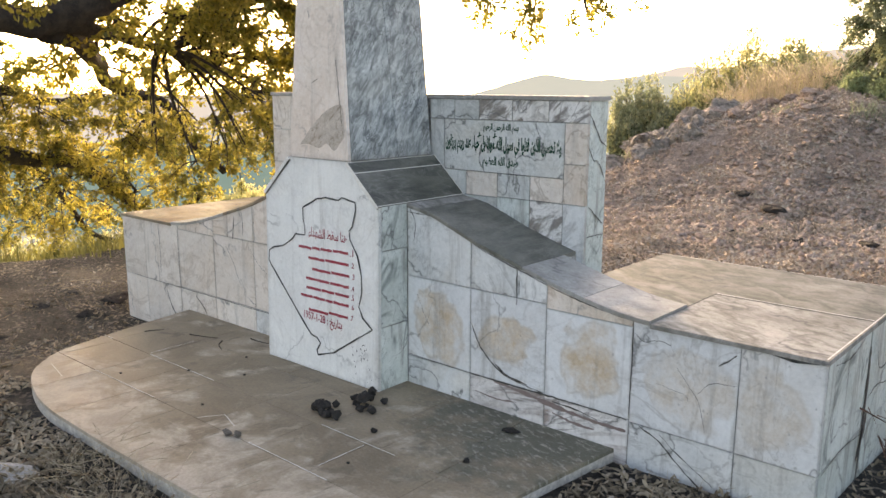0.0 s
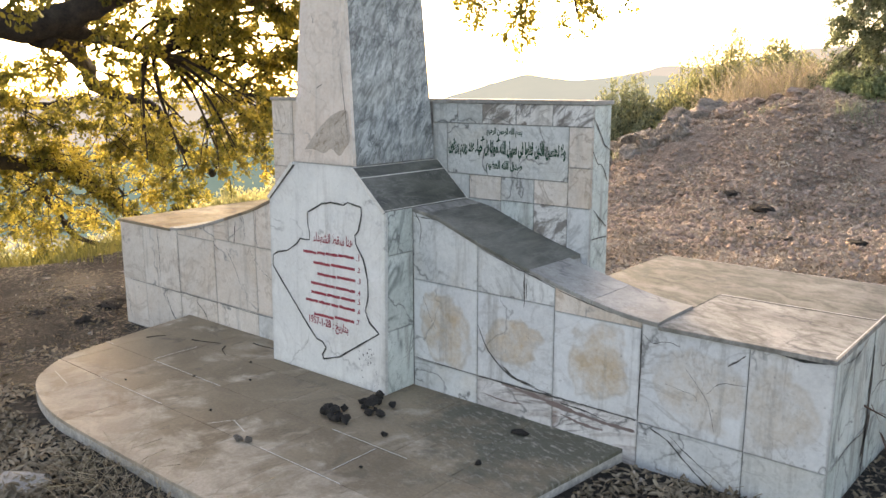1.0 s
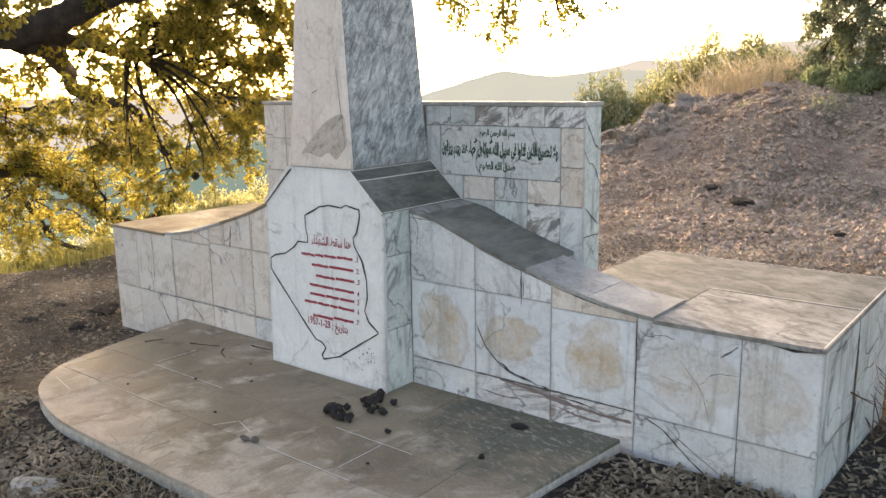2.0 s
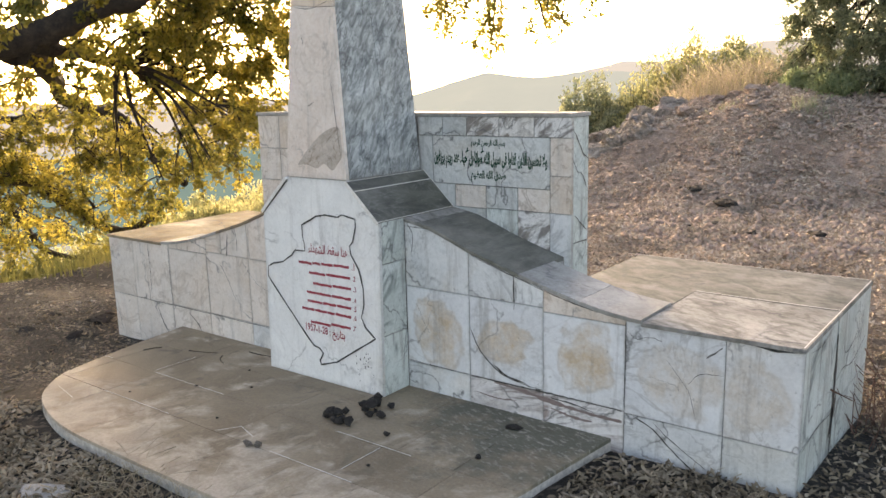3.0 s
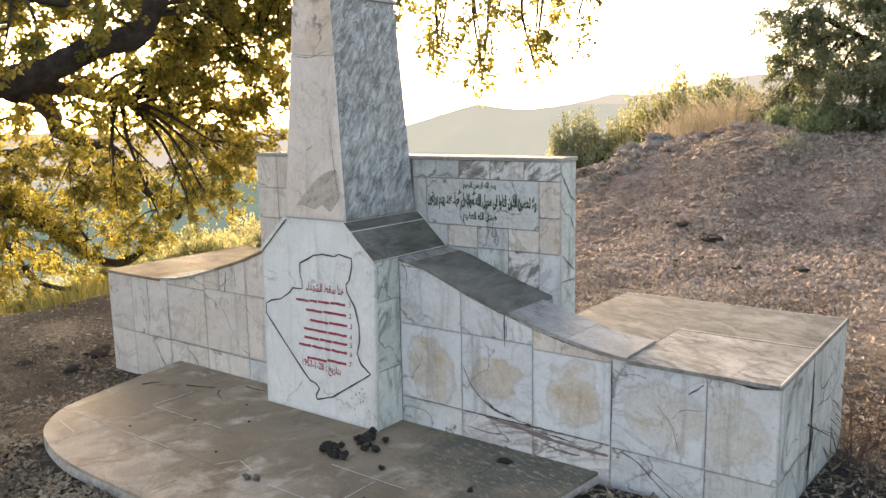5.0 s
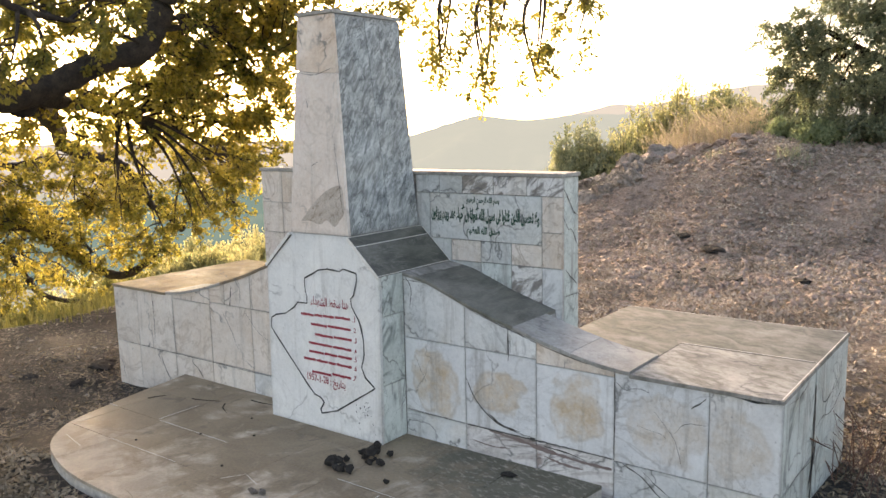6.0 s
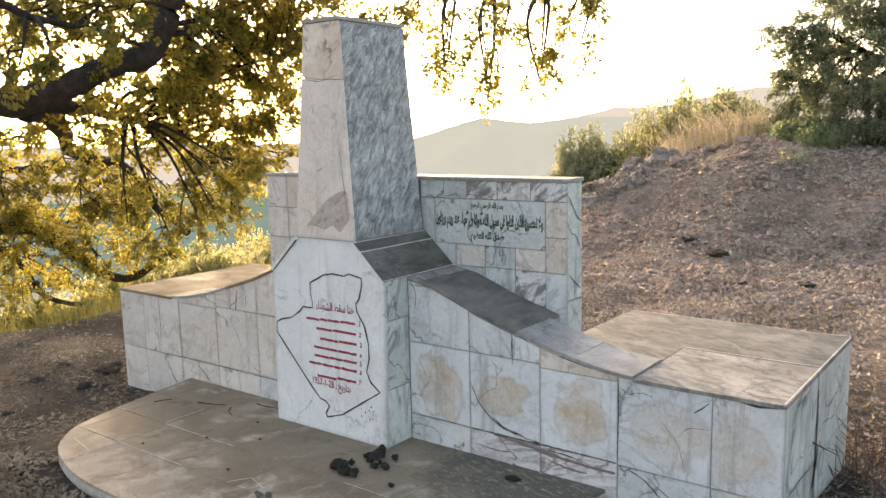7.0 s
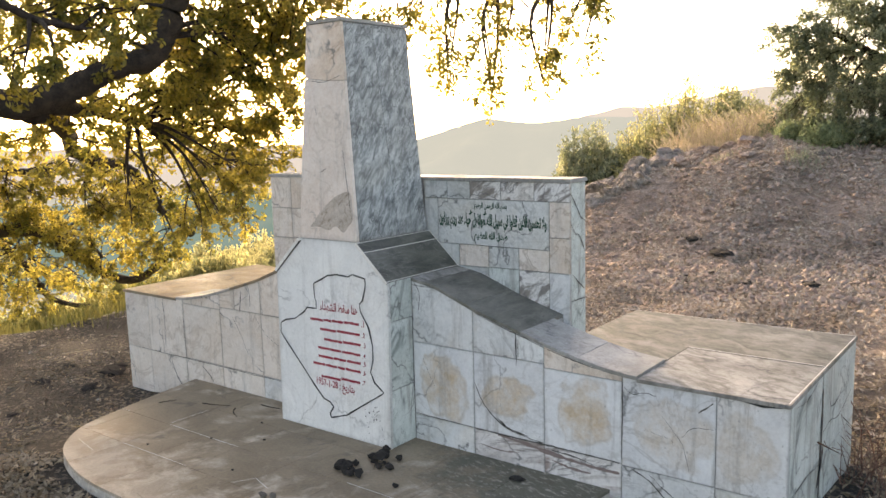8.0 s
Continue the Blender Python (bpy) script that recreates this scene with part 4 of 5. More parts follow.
for k, (xr, zr, xl, zl) in enumerate(ROWS):
    lettering("numeral", f".{k + 1}", xr - 0.022, xr, zr - 0.004, RED_PAINT, pillar, on_front, 0, 1.2, 0.014)
    cuts = [xr - 0.034]
    pieces = (4, 2, 2, 2, 3, 4, 2)[k]
    for i in range(1, pieces + 1):
        cuts.append(xr - 0.034 + (xl - xr + 0.034) * i / pieces + (random.uniform(-0.03, 0.03) if i < pieces else 0))
    for a, b in zip(cuts, cuts[1:]):
        bm = bmesh.new()
        zc = zr + (zl - zr) * ((xr - (a + b) / 2) / (xr - xl)) + 0.012
        vs = []
        for i in range(9):
            x = a - 0.006 + (b - a + 0.006) * i / 8
            w = 0.0075 + 0.003 * noise.noise(Vector((x * 40, k, 0)))
            zz = zc + 0.003 * noise.noise(Vector((x * 25, k, 4)))
            vs.append((bm.verts.new(on_front(x, zz + w)), bm.verts.new(on_front(x, zz - w))))
        for p, q in zip(vs, vs[1:]):
            bm.faces.new((p[0], p[1], q[1], q[0]))
        part("painted_bar", bm, RED_PAINT, pillar)
bm = bmesh.new()
for _ in range(30):
    x, z = random.gauss(-0.12, 0.06), random.gauss(0.16, 0.055)
    if -0.46 < x - 0.0 < -0.012 and z > 0.02:
        r = random.uniform(0.0015, 0.0045)
        bm.faces.new([bm.verts.new(on_front(x + r * math.cos(w), z + r * 1.5 * math.sin(w), 0.002)) for w in (0, -1.05, -2.1, -3.14, -4.2, -5.2)])
tagged(part("paint_spatter", bm, BLACK_PAINT, pillar), kind="stuff")

# shadow under the coping lip of the near block, painted as an uneven dark strip
bm = bmesh.new()
top, low = [], []
for i in range(24):
    x = 1.82 + 0.30 * i / 23
    w = 0.004 + 0.012 * math.exp(-((x - 2.03) / 0.06) ** 2) + 0.004 * abs(noise.noise(Vector((x * 40, 0, 0))))
    top.append(bm.verts.new((x, -0.0035, 0.599)))
    low.append(bm.verts.new((x, -0.0035, 0.599 - w)))
for i in range(23):
    bm.faces.new((top[i], low[i], low[i + 1], top[i + 1]))
part("soot_streak", bm, BLACK_PAINT, monument, "shadow under the coping lip, painted as a dark strip")

# hand-drawn cracks, dark veins and run marks on the facing


def streak(points, width, place, mat, parent, name="crack"):
    bm = bmesh.new()
    path = [p for p in catmull([(a, b, 0) for a, b in points], 8)]
    ring = []
    for i, p in enumerate(path):
        q0, q1 = path[max(i - 1, 0)], path[min(i + 1, len(path) - 1)]
        t = (q1 - q0).normalized()
        w = width * (0.35 + 1.1 * abs(noise.noise(Vector((p.x * 23, p.y * 23, width * 99))))) * math.sin(math.pi * (0.06 + 0.88 * i / (len(path) - 1))) ** 0.5
        j = 0.004 * noise.noise(Vector((p.x * 31, p.y * 31, 3)))
        ring.append((bm.verts.new(place(p.x - t.y * (w + j), p.y + t.x * (w + j))), bm.verts.new(place(p.x + t.y * (w - j), p.y - t.x * (w - j)))))
    for a, b in zip(ring, ring[1:]):
        bm.faces.new((a[0], a[1], b[1], b[0]))
    return part(name, bm, mat, parent)


def on_wing(x, z):
    return Vector((x, -0.0032, z))


for pts, w in (([(0.60, 0.148), (0.76, 0.138), (0.92, 0.118), (1.08, 0.104), (1.22, 0.098), (1.34, 0.10)], 0.017), ([(0.95, 0.08), (1.06, 0.062), (1.18, 0.058)], 0.010), ([(0.48, 0.07), (0.62, 0.06), (0.74, 0.075)], 0.006)):
    streak(pts, w, lambda a, b: Vector((a, -0.0026, b)), paint("maroon_vein", (0.21, 0.15, 0.138)), monument, "dark_vein")


def on_end(y, z):
    return Vector((W_END + 0.0032, y, z))


for pts, w in (([(0.445, 0.43), (0.49, 0.34), (0.56, 0.26), (0.66, 0.20), (0.78, 0.175), (0.90, 0.165)], 0.0045), ([(0.60, 0.245), (0.68, 0.2), (0.80, 0.18)], 0.007),
               ([(0.02, 0.165), (0.2, 0.16), (0.44, 0.158)], 0.003), ([(0.45, 0.155), (0.7, 0.155), (0.9, 0.157), (1.1, 0.158), (1.34, 0.155)], 0.0065),
               ([(0.95, 0.135), (1.08, 0.13), (1.2, 0.11)], 0.005), ([(1.36, 0.56), (1.41, 0.53), (1.47, 0.55), (1.53, 0.54)], 0.003), ([(1.352, 0.6), (1.354, 0.4), (1.35, 0.18)], 0.004),
               ([(1.40, 0.142), (1.50, 0.10), (1.58, 0.03), (1.70, -0.06)], 0.006), ([(1.50, 0.13), (1.60, 0.06), (1.75, -0.03)], 0.003), ([(1.47, 0.36), (1.6, 0.34), (1.62, 0.31)], 0.0015),
               ([(1.56, 0.45), (1.66, 0.33), (1.70, 0.20)], 0.002), ([(1.66, 0.36), (1.72, 0.42), (1.82, 0.43)], 0.002), ([(1.74, 0.50), (1.79, 0.54), (1.81, 0.56)], 0.004),
               ([(0.725, 0.75), (0.728, 0.66), (0.727, 0.57)], 0.005), ([(0.74, 0.70), (0.742, 0.62)], 0.003), ([(0.02, 0.97), (0.06, 0.9), (0.05, 0.8)], 0.004), ([(0.0, 0.95), (0.2, 0.94), (0.3, 0.9)], 0.004),
               ([(0.46, 0.83), (0.6, 0.785), (0.75, 0.742), (0.9, 0.697)], 0.004), ([(0.92, 0.69), (1.1, 0.65), (1.3, 0.615)], 0.004), ([(0.07, 0.52), (0.12, 0.42), (0.16, 0.35)], 0.002)):
    streak(pts, w, on_wing, GRIME, monument)
for pts, w in (([(0.62, 0.52), (0.615, 0.3), (0.60, 0.1), (0.58, -0.1)], 0.024), ([(0.66, 0.22), (0.62, 0.12), (0.55, 0.02)], 0.035), ([(0.75, 0.47), (0.8, 0.38), (0.95, 0.37), (1.1, 0.42)], 0.005),
               ([(0.64, 0.28), (0.8, 0.3), (1.0, 0.27), (1.3, 0.33)], 0.006), ([(0.1, 0.57), (0.3, 0.55), (0.5, 0.585)], 0.004), ([(0.28, 0.55), (0.29, 0.47)], 0.004), ([(0.05, 0.14), (0.3, 0.16), (0.6, 0.13)], 0.004),
               ([(1.1, 0.57), (1.12, 0.4), (1.1, 0.2)], 0.005)):
    streak(pts, w, on_end, GRIME, monument)
for pts, w in (([(-1.585, 0.75), (-1.60, 0.66), (-1.61, 0.60)], 0.006), ([(-1.50, 0.80), (-1.49, 0.70), (-1.5, 0.63)], 0.003), ([(-1.36, 0.86), (-1.37, 0.7), (-1.36, 0.6)], 0.003), ([(-2.56, 0.59), (-2.55, 0.4), (-2.56, 0.2)], 0.005),
               ([(-2.49, 0.1), (-2.44, 0.0), (-2.38, -0.08)], 0.009), ([(-2.30, 0.58), (-2.3, 0.3), (-2.29, 0.15)], 0.003), ([(-3.0, 0.15), (-2.5, 0.15), (-1.9, 0.15), (-1.0, 0.15)], 0.003),
               ([(-1.7, 0.55), (-1.62, 0.44), (-1.55, 0.3)], 0.0025), ([(-1.45, 0.58), (-1.33, 0.46), (-1.2, 0.4)], 0.002), ([(-2.1, 0.12), (-2.0, 0.05), (-1.95, -0.02)], 0.006)):
    streak(pts, w, on_wing, GRIME, monument)
for pts, w in (([(0.48, 1.47), (0.54, 1.40), (0.60, 1.33), (0.655, 1.30)], 0.006), ([(0.48, 1.30), (0.53, 1.24), (0.58, 1.22), (0.65, 1.12)], 0.005),
               ([(0.5, 1.0), (0.55, 0.96), (0.64, 0.9)], 0.007), ([(0.48, 0.845), (0.56, 0.842), (0.655, 0.84)], 0.003)):
    streak(pts, w, lambda a, b: Vector((BW_X + 0.0032, a, b)), GRIME, back)
for pts, w in (([(-0.6, 2.165), (-0.48, 2.15), (-0.34, 2.18)], 0.003), ([(-0.33, 1.75), (-0.3, 1.55), (-0.27, 1.35)], 0.003), ([(-0.52, 1.62), (-0.47, 1.64)], 0.004), ([(-0.55, 2.0), (-0.54, 1.96)], 0.004)):
    streak(pts, w, lambda a, b: Vector((a, Y_F1 + (Y_F2 - Y_F1) * (b - Z_NK) / (Z_TOP - Z_NK) - 0.0035, b)), GRIME, pillar)

# ---- platform ----
platform = thing("platform", (MID, -0.7, -0.15), "low rounded platform paved with worn brown marble slabs", "platform")
EDGE_L = [(-2.20, 0.0), (-2.12, -0.41), (-2.045, -0.74), (-1.965, -1.03), (-1.84, -1.20), (-1.68, -1.33), (-1.45, -1.42), (-1.18, -1.48), (-0.82, -1.50)]
EDGE_R = [(0.1, -1.50), (0.45, -1.47), (0.75, -1.38), (0.98, -1.22), (1.13, -1.02), (1.20, -0.75), (1.23, -0.5), (1.285, -0.0)]
rim = [tuple(p[:2]) for p in catmull([(a, b, 0) for a, b in EDGE_L + EDGE_R], 4)]


def clip(poly, a, b, keep):
    """Cuts a polygon at the line where coordinate a equals b; keep is the sign of the side that stays."""
    out = []
    for i, p in enumerate(poly):
        q = poly[(i + 1) % len(poly)]
        dp, dq = (p[a] - b) * keep, (q[a] - b) * keep
        if dp >= 0:
            out.append(p)
        if dp * dq < 0:
            t = dp / (dp - dq)
            out.append((p[0] + (q[0] - p[0]) * t, p[1] + (q[1] - p[1]) * t))
    return out


solid(rim, (0, 0, -0.018), X, Y, Z, 0.17, CEMENT, platform, "cement_bed")
rows_y = [0.0, -0.36, -0.715, -1.065, -1.6]
GAP, PROUD = 0.0006, 0.0002
offs = [[-2.4, -1.95, -1.5, -1.05, -0.6, -0.1, 0.35, 0.8, 1.4], [-2.4, -1.93, -1.48, -0.79, -0.35, 0.1, 0.5, 0.85, 1.4],
        [-2.4, -1.9, -1.45, -1.13, -0.8, -0.35, 0.05, 0.42, 0.87, 1.4], [-2.4, -1.45, -1.0, -0.6, -0.2, 0.2, 0.6, 1.4]]
for (hi, lo), xs in zip(zip(rows_y, rows_y[1:]), offs):
    for a, b in zip(xs, xs[1:]):
        poly = clip(clip(clip(clip(rim, 0, a, 1), 0, b, -1), 1, lo, 1), 1, hi, -1)
        if len(poly) > 2 and max(p[0] for p in poly) - min(p[0] for p in poly) > 0.02:
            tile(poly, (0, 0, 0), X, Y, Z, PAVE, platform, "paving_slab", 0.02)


def pale_line(a, b, z, parent, width=0.0028):
    """A short run of pale mortar left in a joint."""
    p, q = Vector((*a, z)), Vector((*b, z))
    d = (q - p).normalized()
    n = Vector((-d.y, d.x, 0)) * width
    bm = bmesh.new()
    k = max(3, int((q - p).length / 0.04))
    ring = []
    for i in range(k + 1):
        c = p.lerp(q, i / k)
        w = 0.35 + 0.75 * abs(noise.noise(c * 17)) + 0.2
        ring.append((bm.verts.new(c + n * w), bm.verts.new(c - n * w)))
    for r, s in zip(ring, ring[1:]):
        bm.faces.new((r[0], r[1], s[1], s[0]))
    return part("mortar_line", bm, PALE, parent)


for a, b in (((-1.45, -1.07), (-0.82, -1.065)), ((-1.48, -0.717), (-0.8, -0.715)), ((-1.5, -0.70), (-1.5, -0.40)), ((0.0, -1.062), (0.55, -1.067)), ((-0.42, -1.06), (-0.35, -0.95)), ((-1.75, -1.19), (-1.5, -1.24)),
             ((0.1, -0.71), (0.6, -0.715)), ((-2.05, -0.715), (-1.95, -0.715)), ((-0.35, -0.95), (-0.2, -1.0)), ((0.42, -0.73), (0.42, -1.0))):
    pale_line(a, b, 0.0035, platform)
pale_line((1.44, 0.672), (2.14, 0.672), 0.6205, monument, 0.0055)
pale_line((0.70, 1.385), (2.14, 1.392), 0.6205, monument, 0.004)
pale_line((2.145, 0.0), (2.148, 1.38), 0.6205, monument, 0.004)
brown = [(-0.62, 1.285), (-0.56, 1.35), (-0.48, 1.42), (-0.40, 1.475), (-0.32, 1.505), (-0.275, 1.50), (-0.262, 1.42), (-0.26, 1.345), (-0.30, 1.30), (-0.34, 1.265), (-0.40, 1.30), (-0.46, 1.272), (-0.54, 1.29)]
bm = bmesh.new()
ring = catmull([(a, b, 0) for a, b in brown + brown[:1]], 3)[:-1]
bm.faces.new([bm.verts.new((p.x + 0.006 * noise.noise(p * 30), Y_F1 + (Y_F2 - Y_F1) * (p.y - Z_NK) / (Z_TOP - Z_NK) - 0.0028, p.y)) for p in ring])
part("brown_figure", bm, BROWN_FIGURE, pillar, "brown figured patch in the white stone")

# ---- loose things on and by the platform ----


def lump(name, at, size, mat, seed, label, category, group="", flat=0.7, rough=0.35, sub=2, turn=0.0):
    """A rounded, broken lump of stone or dung, resting on what is under it."""
    bm = broken_stone(seed, 14 + 6 * sub, min(0.45, rough), 1 if sub > 2 else 0)
    for v in bm.verts:
        v.co.z *= flat
    lo = min(v.co.z for v in bm.verts)
    for v in bm.verts:
        v.co.z = (v.co.z - lo * 0.82)
    ob = part(name, bm, mat, None)
    ob.matrix_basis = pose(*at, 0, 0, turn) @ Matrix.Diagonal((*[s for s in size], 1))
    return tagged(ob, label, category, group)


def dung_pile(at, spread, count, seed, big):
    """A heap of dark dung clods."""
    rg0 = random.Random(seed)
    heap = thing("dung_heap", at, "heap of black dried dung clods lying on the platform", "dung", "dung heaps")
    for i in range(count):
        r = big * rg0.uniform(0.3, 1.0)
        w, d = rg0.uniform(0, 6.28), spread * abs(rg0.gauss(0, 0.75))
        c = Vector(at) + Vector((d * math.cos(w) * 1.35, d * math.sin(w), r * 0.6 + (0.55 * big if d < spread * 0.5 else 0)))
        bm = broken_stone(seed * 50 + i, 24, 0.4, 1)
        for v in bm.verts:
            v.co = Vector((v.co.x * 1.15, v.co.y, v.co.z * 0.8)) * r + c
            v.co.z = max(v.co.z, at[2])
        part("clod", bm, DUNG, heap)


dung_pile((-0.02, -0.61, 0.0), 0.055, 18, 3, 0.036)
dung_pile((0.05, -0.40, 0.0), 0.065, 22, 5, 0.038)
lump("stone", (0.35, -0.60, 0.0), (0.026, 0.02, 0.02), DUNG, 2, "small dark pebble on the platform", "stone", "pebbles", sub=1)
lump("stone", (0.87, -0.55, 0.0), (0.024, 0.02, 0.018), DUNG, 4, "small dark pebble on the platform", "stone", "pebbles", sub=1)
lump("stone", (-0.14, -1.08, 0.0), (0.034, 0.02, 0.03), STONEGREY, 6, "broken dark stone chip on the platform", "stone", "pebbles", sub=1)
lump("stone", (-0.09, -1.06, 0.0), (0.018, 0.03, 0.036), STONEGREY, 8, "broken grey stone chip on the platform", "stone", "pebbles", sub=1)
lump("dung", (0.83, -0.165, 0.0), (0.055, 0.045, 0.016), DUNG, 7, "flat dried dung pat on the mossy slab", "dung", "dung heaps")
for k, (x, y) in enumerate(((-0.75, -0.55), (-1.05, -0.72), (-1.0, -0.36), (-0.55, -0.95), (-1.3, -1.0), (0.5, -0.9))):
    lump("stone", (x, y, 0.0), (0.014, 0.011, 0.008), DUNG, 20 + k, "tiny dark crumb on the platform", "stone", "pebbles", sub=1)
lump("concrete_lump", (-0.62, -1.86, full_height(-0.62, -1.86) - 0.03), (0.17, 0.12, 0.07), CONCRETE, 11, "grey lump of old concrete in the leaf litter", "rubble", sub=3)
lump("stone", (-0.45, -2.02, full_height(-0.45, -2.02) - 0.02), (0.09, 0.06, 0.05), DUNG, 12, "dark stone in the leaf litter", "stone")
for k, (x, y, s) in enumerate(((-3.6, 0.12, 0.15), (-3.85, 0.3, 0.11), (-3.35, -0.24, 0.10), (-3.25, -0.12, 0.06), (-3.95, -0.35, 0.10), (-4.3, 0.1, 0.08), (-3.26, -0.92, 0.07),
                               (-1.04, 8.7, 0.24), (-1.71, 9.2, 0.16), (-0.08, 6.76, 0.14), (0.62, 6.97, 0.17), (-1.9, 9.3, 0.13), (-1.0, 7.0, 0.11), (-1.25, 7.0, 0.09), (-0.75, 7.3, 0.1))):
    lump("dung", (x, y, full_height(x, y) - 0.015), (s, s * 0.75, s * 0.5), DUNG, 40 + k, "dark dried dung heap on bare soil", "dung", "dung heaps", sub=3, rough=0.6, turn=k * 50)

# fallen twigs
for k, (x, y, ln, w, mat) in enumerate(((-1.55, -0.30, 0.22, 20, BARK), (-1.30, -0.33, 0.18, -35, BARK), (-1.18, -0.12, 0.20, 5, BARK), (-1.9, -0.45, 0.12, 60, BARK), (-4.9, 0.5, 0.30, 70, STRAW))):
    bm = bmesh.new()
    zz = 0.004 if -2.2 < x < 1.25 and y > -1.5 else full_height(x, y) + 0.02
    dx, dy = math.cos(radians(w)) * ln / 2, math.sin(radians(w)) * ln / 2
    tube(bm, catmull([(x - dx, y - dy, zz), (x + dy * 0.2, y - dx * 0.2, zz + 0.006), (x + dx, y + dy, zz)], 4), 0.004 if mat is BARK else 0.009, 0.002, 5, 0)
    tagged(part("twig", bm, mat, None), "thin fallen twig lying on the ground", "twig", "fallen twigs")

# ---- stones and outcrop on the bank ----
outcrop = thing("rock_outcrop", (-5.0, 13.0, 0.3), "jagged grey rock outcrop at the end of the bank", "rock")
rs = random.Random(9)
for k in range(64):
    x = -5.7 + 2.3 * rs.random()
    y = 11.2 + 1.8 * rs.random() + 0.15 * (x + 4.5)
    s = 0.10 + 0.34 * rs.random() ** 1.5
    bm = broken_stone(700 + k, 18, 0.45, 3)
    z = full_height(x, y)
    turn = Matrix.Rotation(rs.uniform(0, 6.28), 3, "Z")
    for v in bm.verts:
        q = turn @ v.co
        v.co = Vector((q.x * s * 1.3 + x, q.y * s + y, q.z * s * 0.85 + z + 0.05))
    part("boulder", bm, STONEGREY, outcrop)
for k in range(260):
    if k < 90:
        x, y = rs.uniform(-4.5, 3.5), rs.gauss(13.0, 0.6)
    else:
        x, y = rs.uniform(-5.0, 3.5), rs.uniform(8.5, 13.0)
    s = rs.uniform(0.045, 0.14) * (1.15 if k < 90 else 0.6)
    lump("stone", (x, y, full_height(x, y) - s * 0.15), (s * rs.uniform(0.9, 1.6), s, s * rs.uniform(0.6, 1.0)), STONE if k % 4 else STONEGREY, 100 + k,
         "reddish grey stone on the bank", "stone", "stones on the bank", sub=2, rough=0.7, turn=rs.uniform(0, 360))
lump("boulder", (-1.21, 13.75, full_height(-1.21, 13.75) - 0.05), (0.3, 0.24, 0.26), CONCRETE, 305, "pale grey boulder under the dark tree", "rock", sub=3, rough=0.2, flat=0.9)
for k, (x, y, s) in enumerate(((-2.75, 13.0, 0.2), (-2.45, 13.1, 0.2), (-3.1, 12.2, 0.17), (-1.9, 12.7, 0.22), (-4.1, 12.3, 0.3), (-3.8, 12.6, 0.24))):
    lump("boulder", (x, y, full_height(x, y) - 0.04), (s * 1.2, s, s * 0.8), STONE, 310 + k, "reddish brown boulder on the bank", "rock", "boulders on the bank", sub=3, rough=0.7, turn=k * 70)

# small rubble too fine to pick apart
bm = broken_stone(901, 9, 0.4)
unit = np.array([tuple(v.co) for v in bm.verts])
bm.verts.index_update()
unit_f = np.array([[v.index for v in f.verts] for f in bm.faces])
bm.free()
rub = np.random.default_rng(31)
rv, rf = [], []
for k in range(13000):
    x, y = rub.uniform(-5.4, 4.2), 13.8 - 8.0 * rub.random() ** 1.5
    s = 0.018 + 0.06 * rub.random() ** 2.5
    w = rub.uniform(0, 6.28)
    c, sn = math.cos(w), math.sin(w)
    m = np.array([[c, -sn, 0], [sn, c, 0], [0, 0, 0.7]]) * s
    rf.append(unit_f + len(unit) * k)
    rv.append(unit @ m.T * np.array([1.3, 1, 1]) + np.array([x, y, full_height(x, y) + s * 0.2]))
tagged(raw("rubble", np.concatenate(rv), np.concatenate(rf), STONE), "small reddish stone rubble over the bank", "rubble", kind="stuff")

# ---- leaf litter ----
rng = np.random.default_rng(4)


def litter(name, boxes, length, width, label, lift=0.006, mat=DRY_LEAF, clump=0.8):
    pts = []
    for x0, x1, y0, y1, n in boxes:
        for _ in range(n):
            x, y = (x0 + x1) / 2 + rng.normal() * (x1 - x0) * 0.36, (y0 + y1) / 2 + rng.normal() * (y1 - y0) * 0.36
            if -2.25 < x < 1.3 and -1.53 < y < 0.1 and not (abs(x + 0.47) > 1.15 and y < -1.32):
                continue
            if -3.1 < x < 2.17 and -0.02 < y < 1.4:
                continue
            if noise.noise(Vector((x * 1.3, y * 1.3, 3))) + 0.45 < rng.random() * clump:
                continue
            pts.append((x, y, full_height(x, y) + lift + 0.012 * rng.random()))
    pts = np.array(pts)
    ax = rng.normal(size=(len(pts), 3)) * (1, 1, 0.42)
    v, f = leaf_cloud(pts, ax, length, width, rng, 0.45)
    return tagged(raw(name, v, f, mat), label, "leaf litter", kind="stuff")


litter("leaf_litter", [(-1.6, 1.6, -2.6, -1.45, 26000), (1.2, 3.2, -1.2, 0.05, 20000), (-2.8, -1.2, -2.2, -0.9, 6000), (2.1, 4.2, -0.3, 3.0, 14000), (-5.5, -2.0, -2.2, 1.0, 2600), (-6.0, 7.0, -7.0, 1.0, 9000)], 0.040, 0.0155,
       "curled dry oak leaves scattered round the platform")
litter("leaf_litter", [(-4.5, 4.5, 2.0, 7.5, 26000), (-4.5, 4.5, 6.0, 10.5, 46000), (-5, 4.5, 10, 13.5, 30000)], 0.06, 0.026, "pale bleached leaves strewn over the bank", 0.004, BLEACHED_LEAF, 0.6)


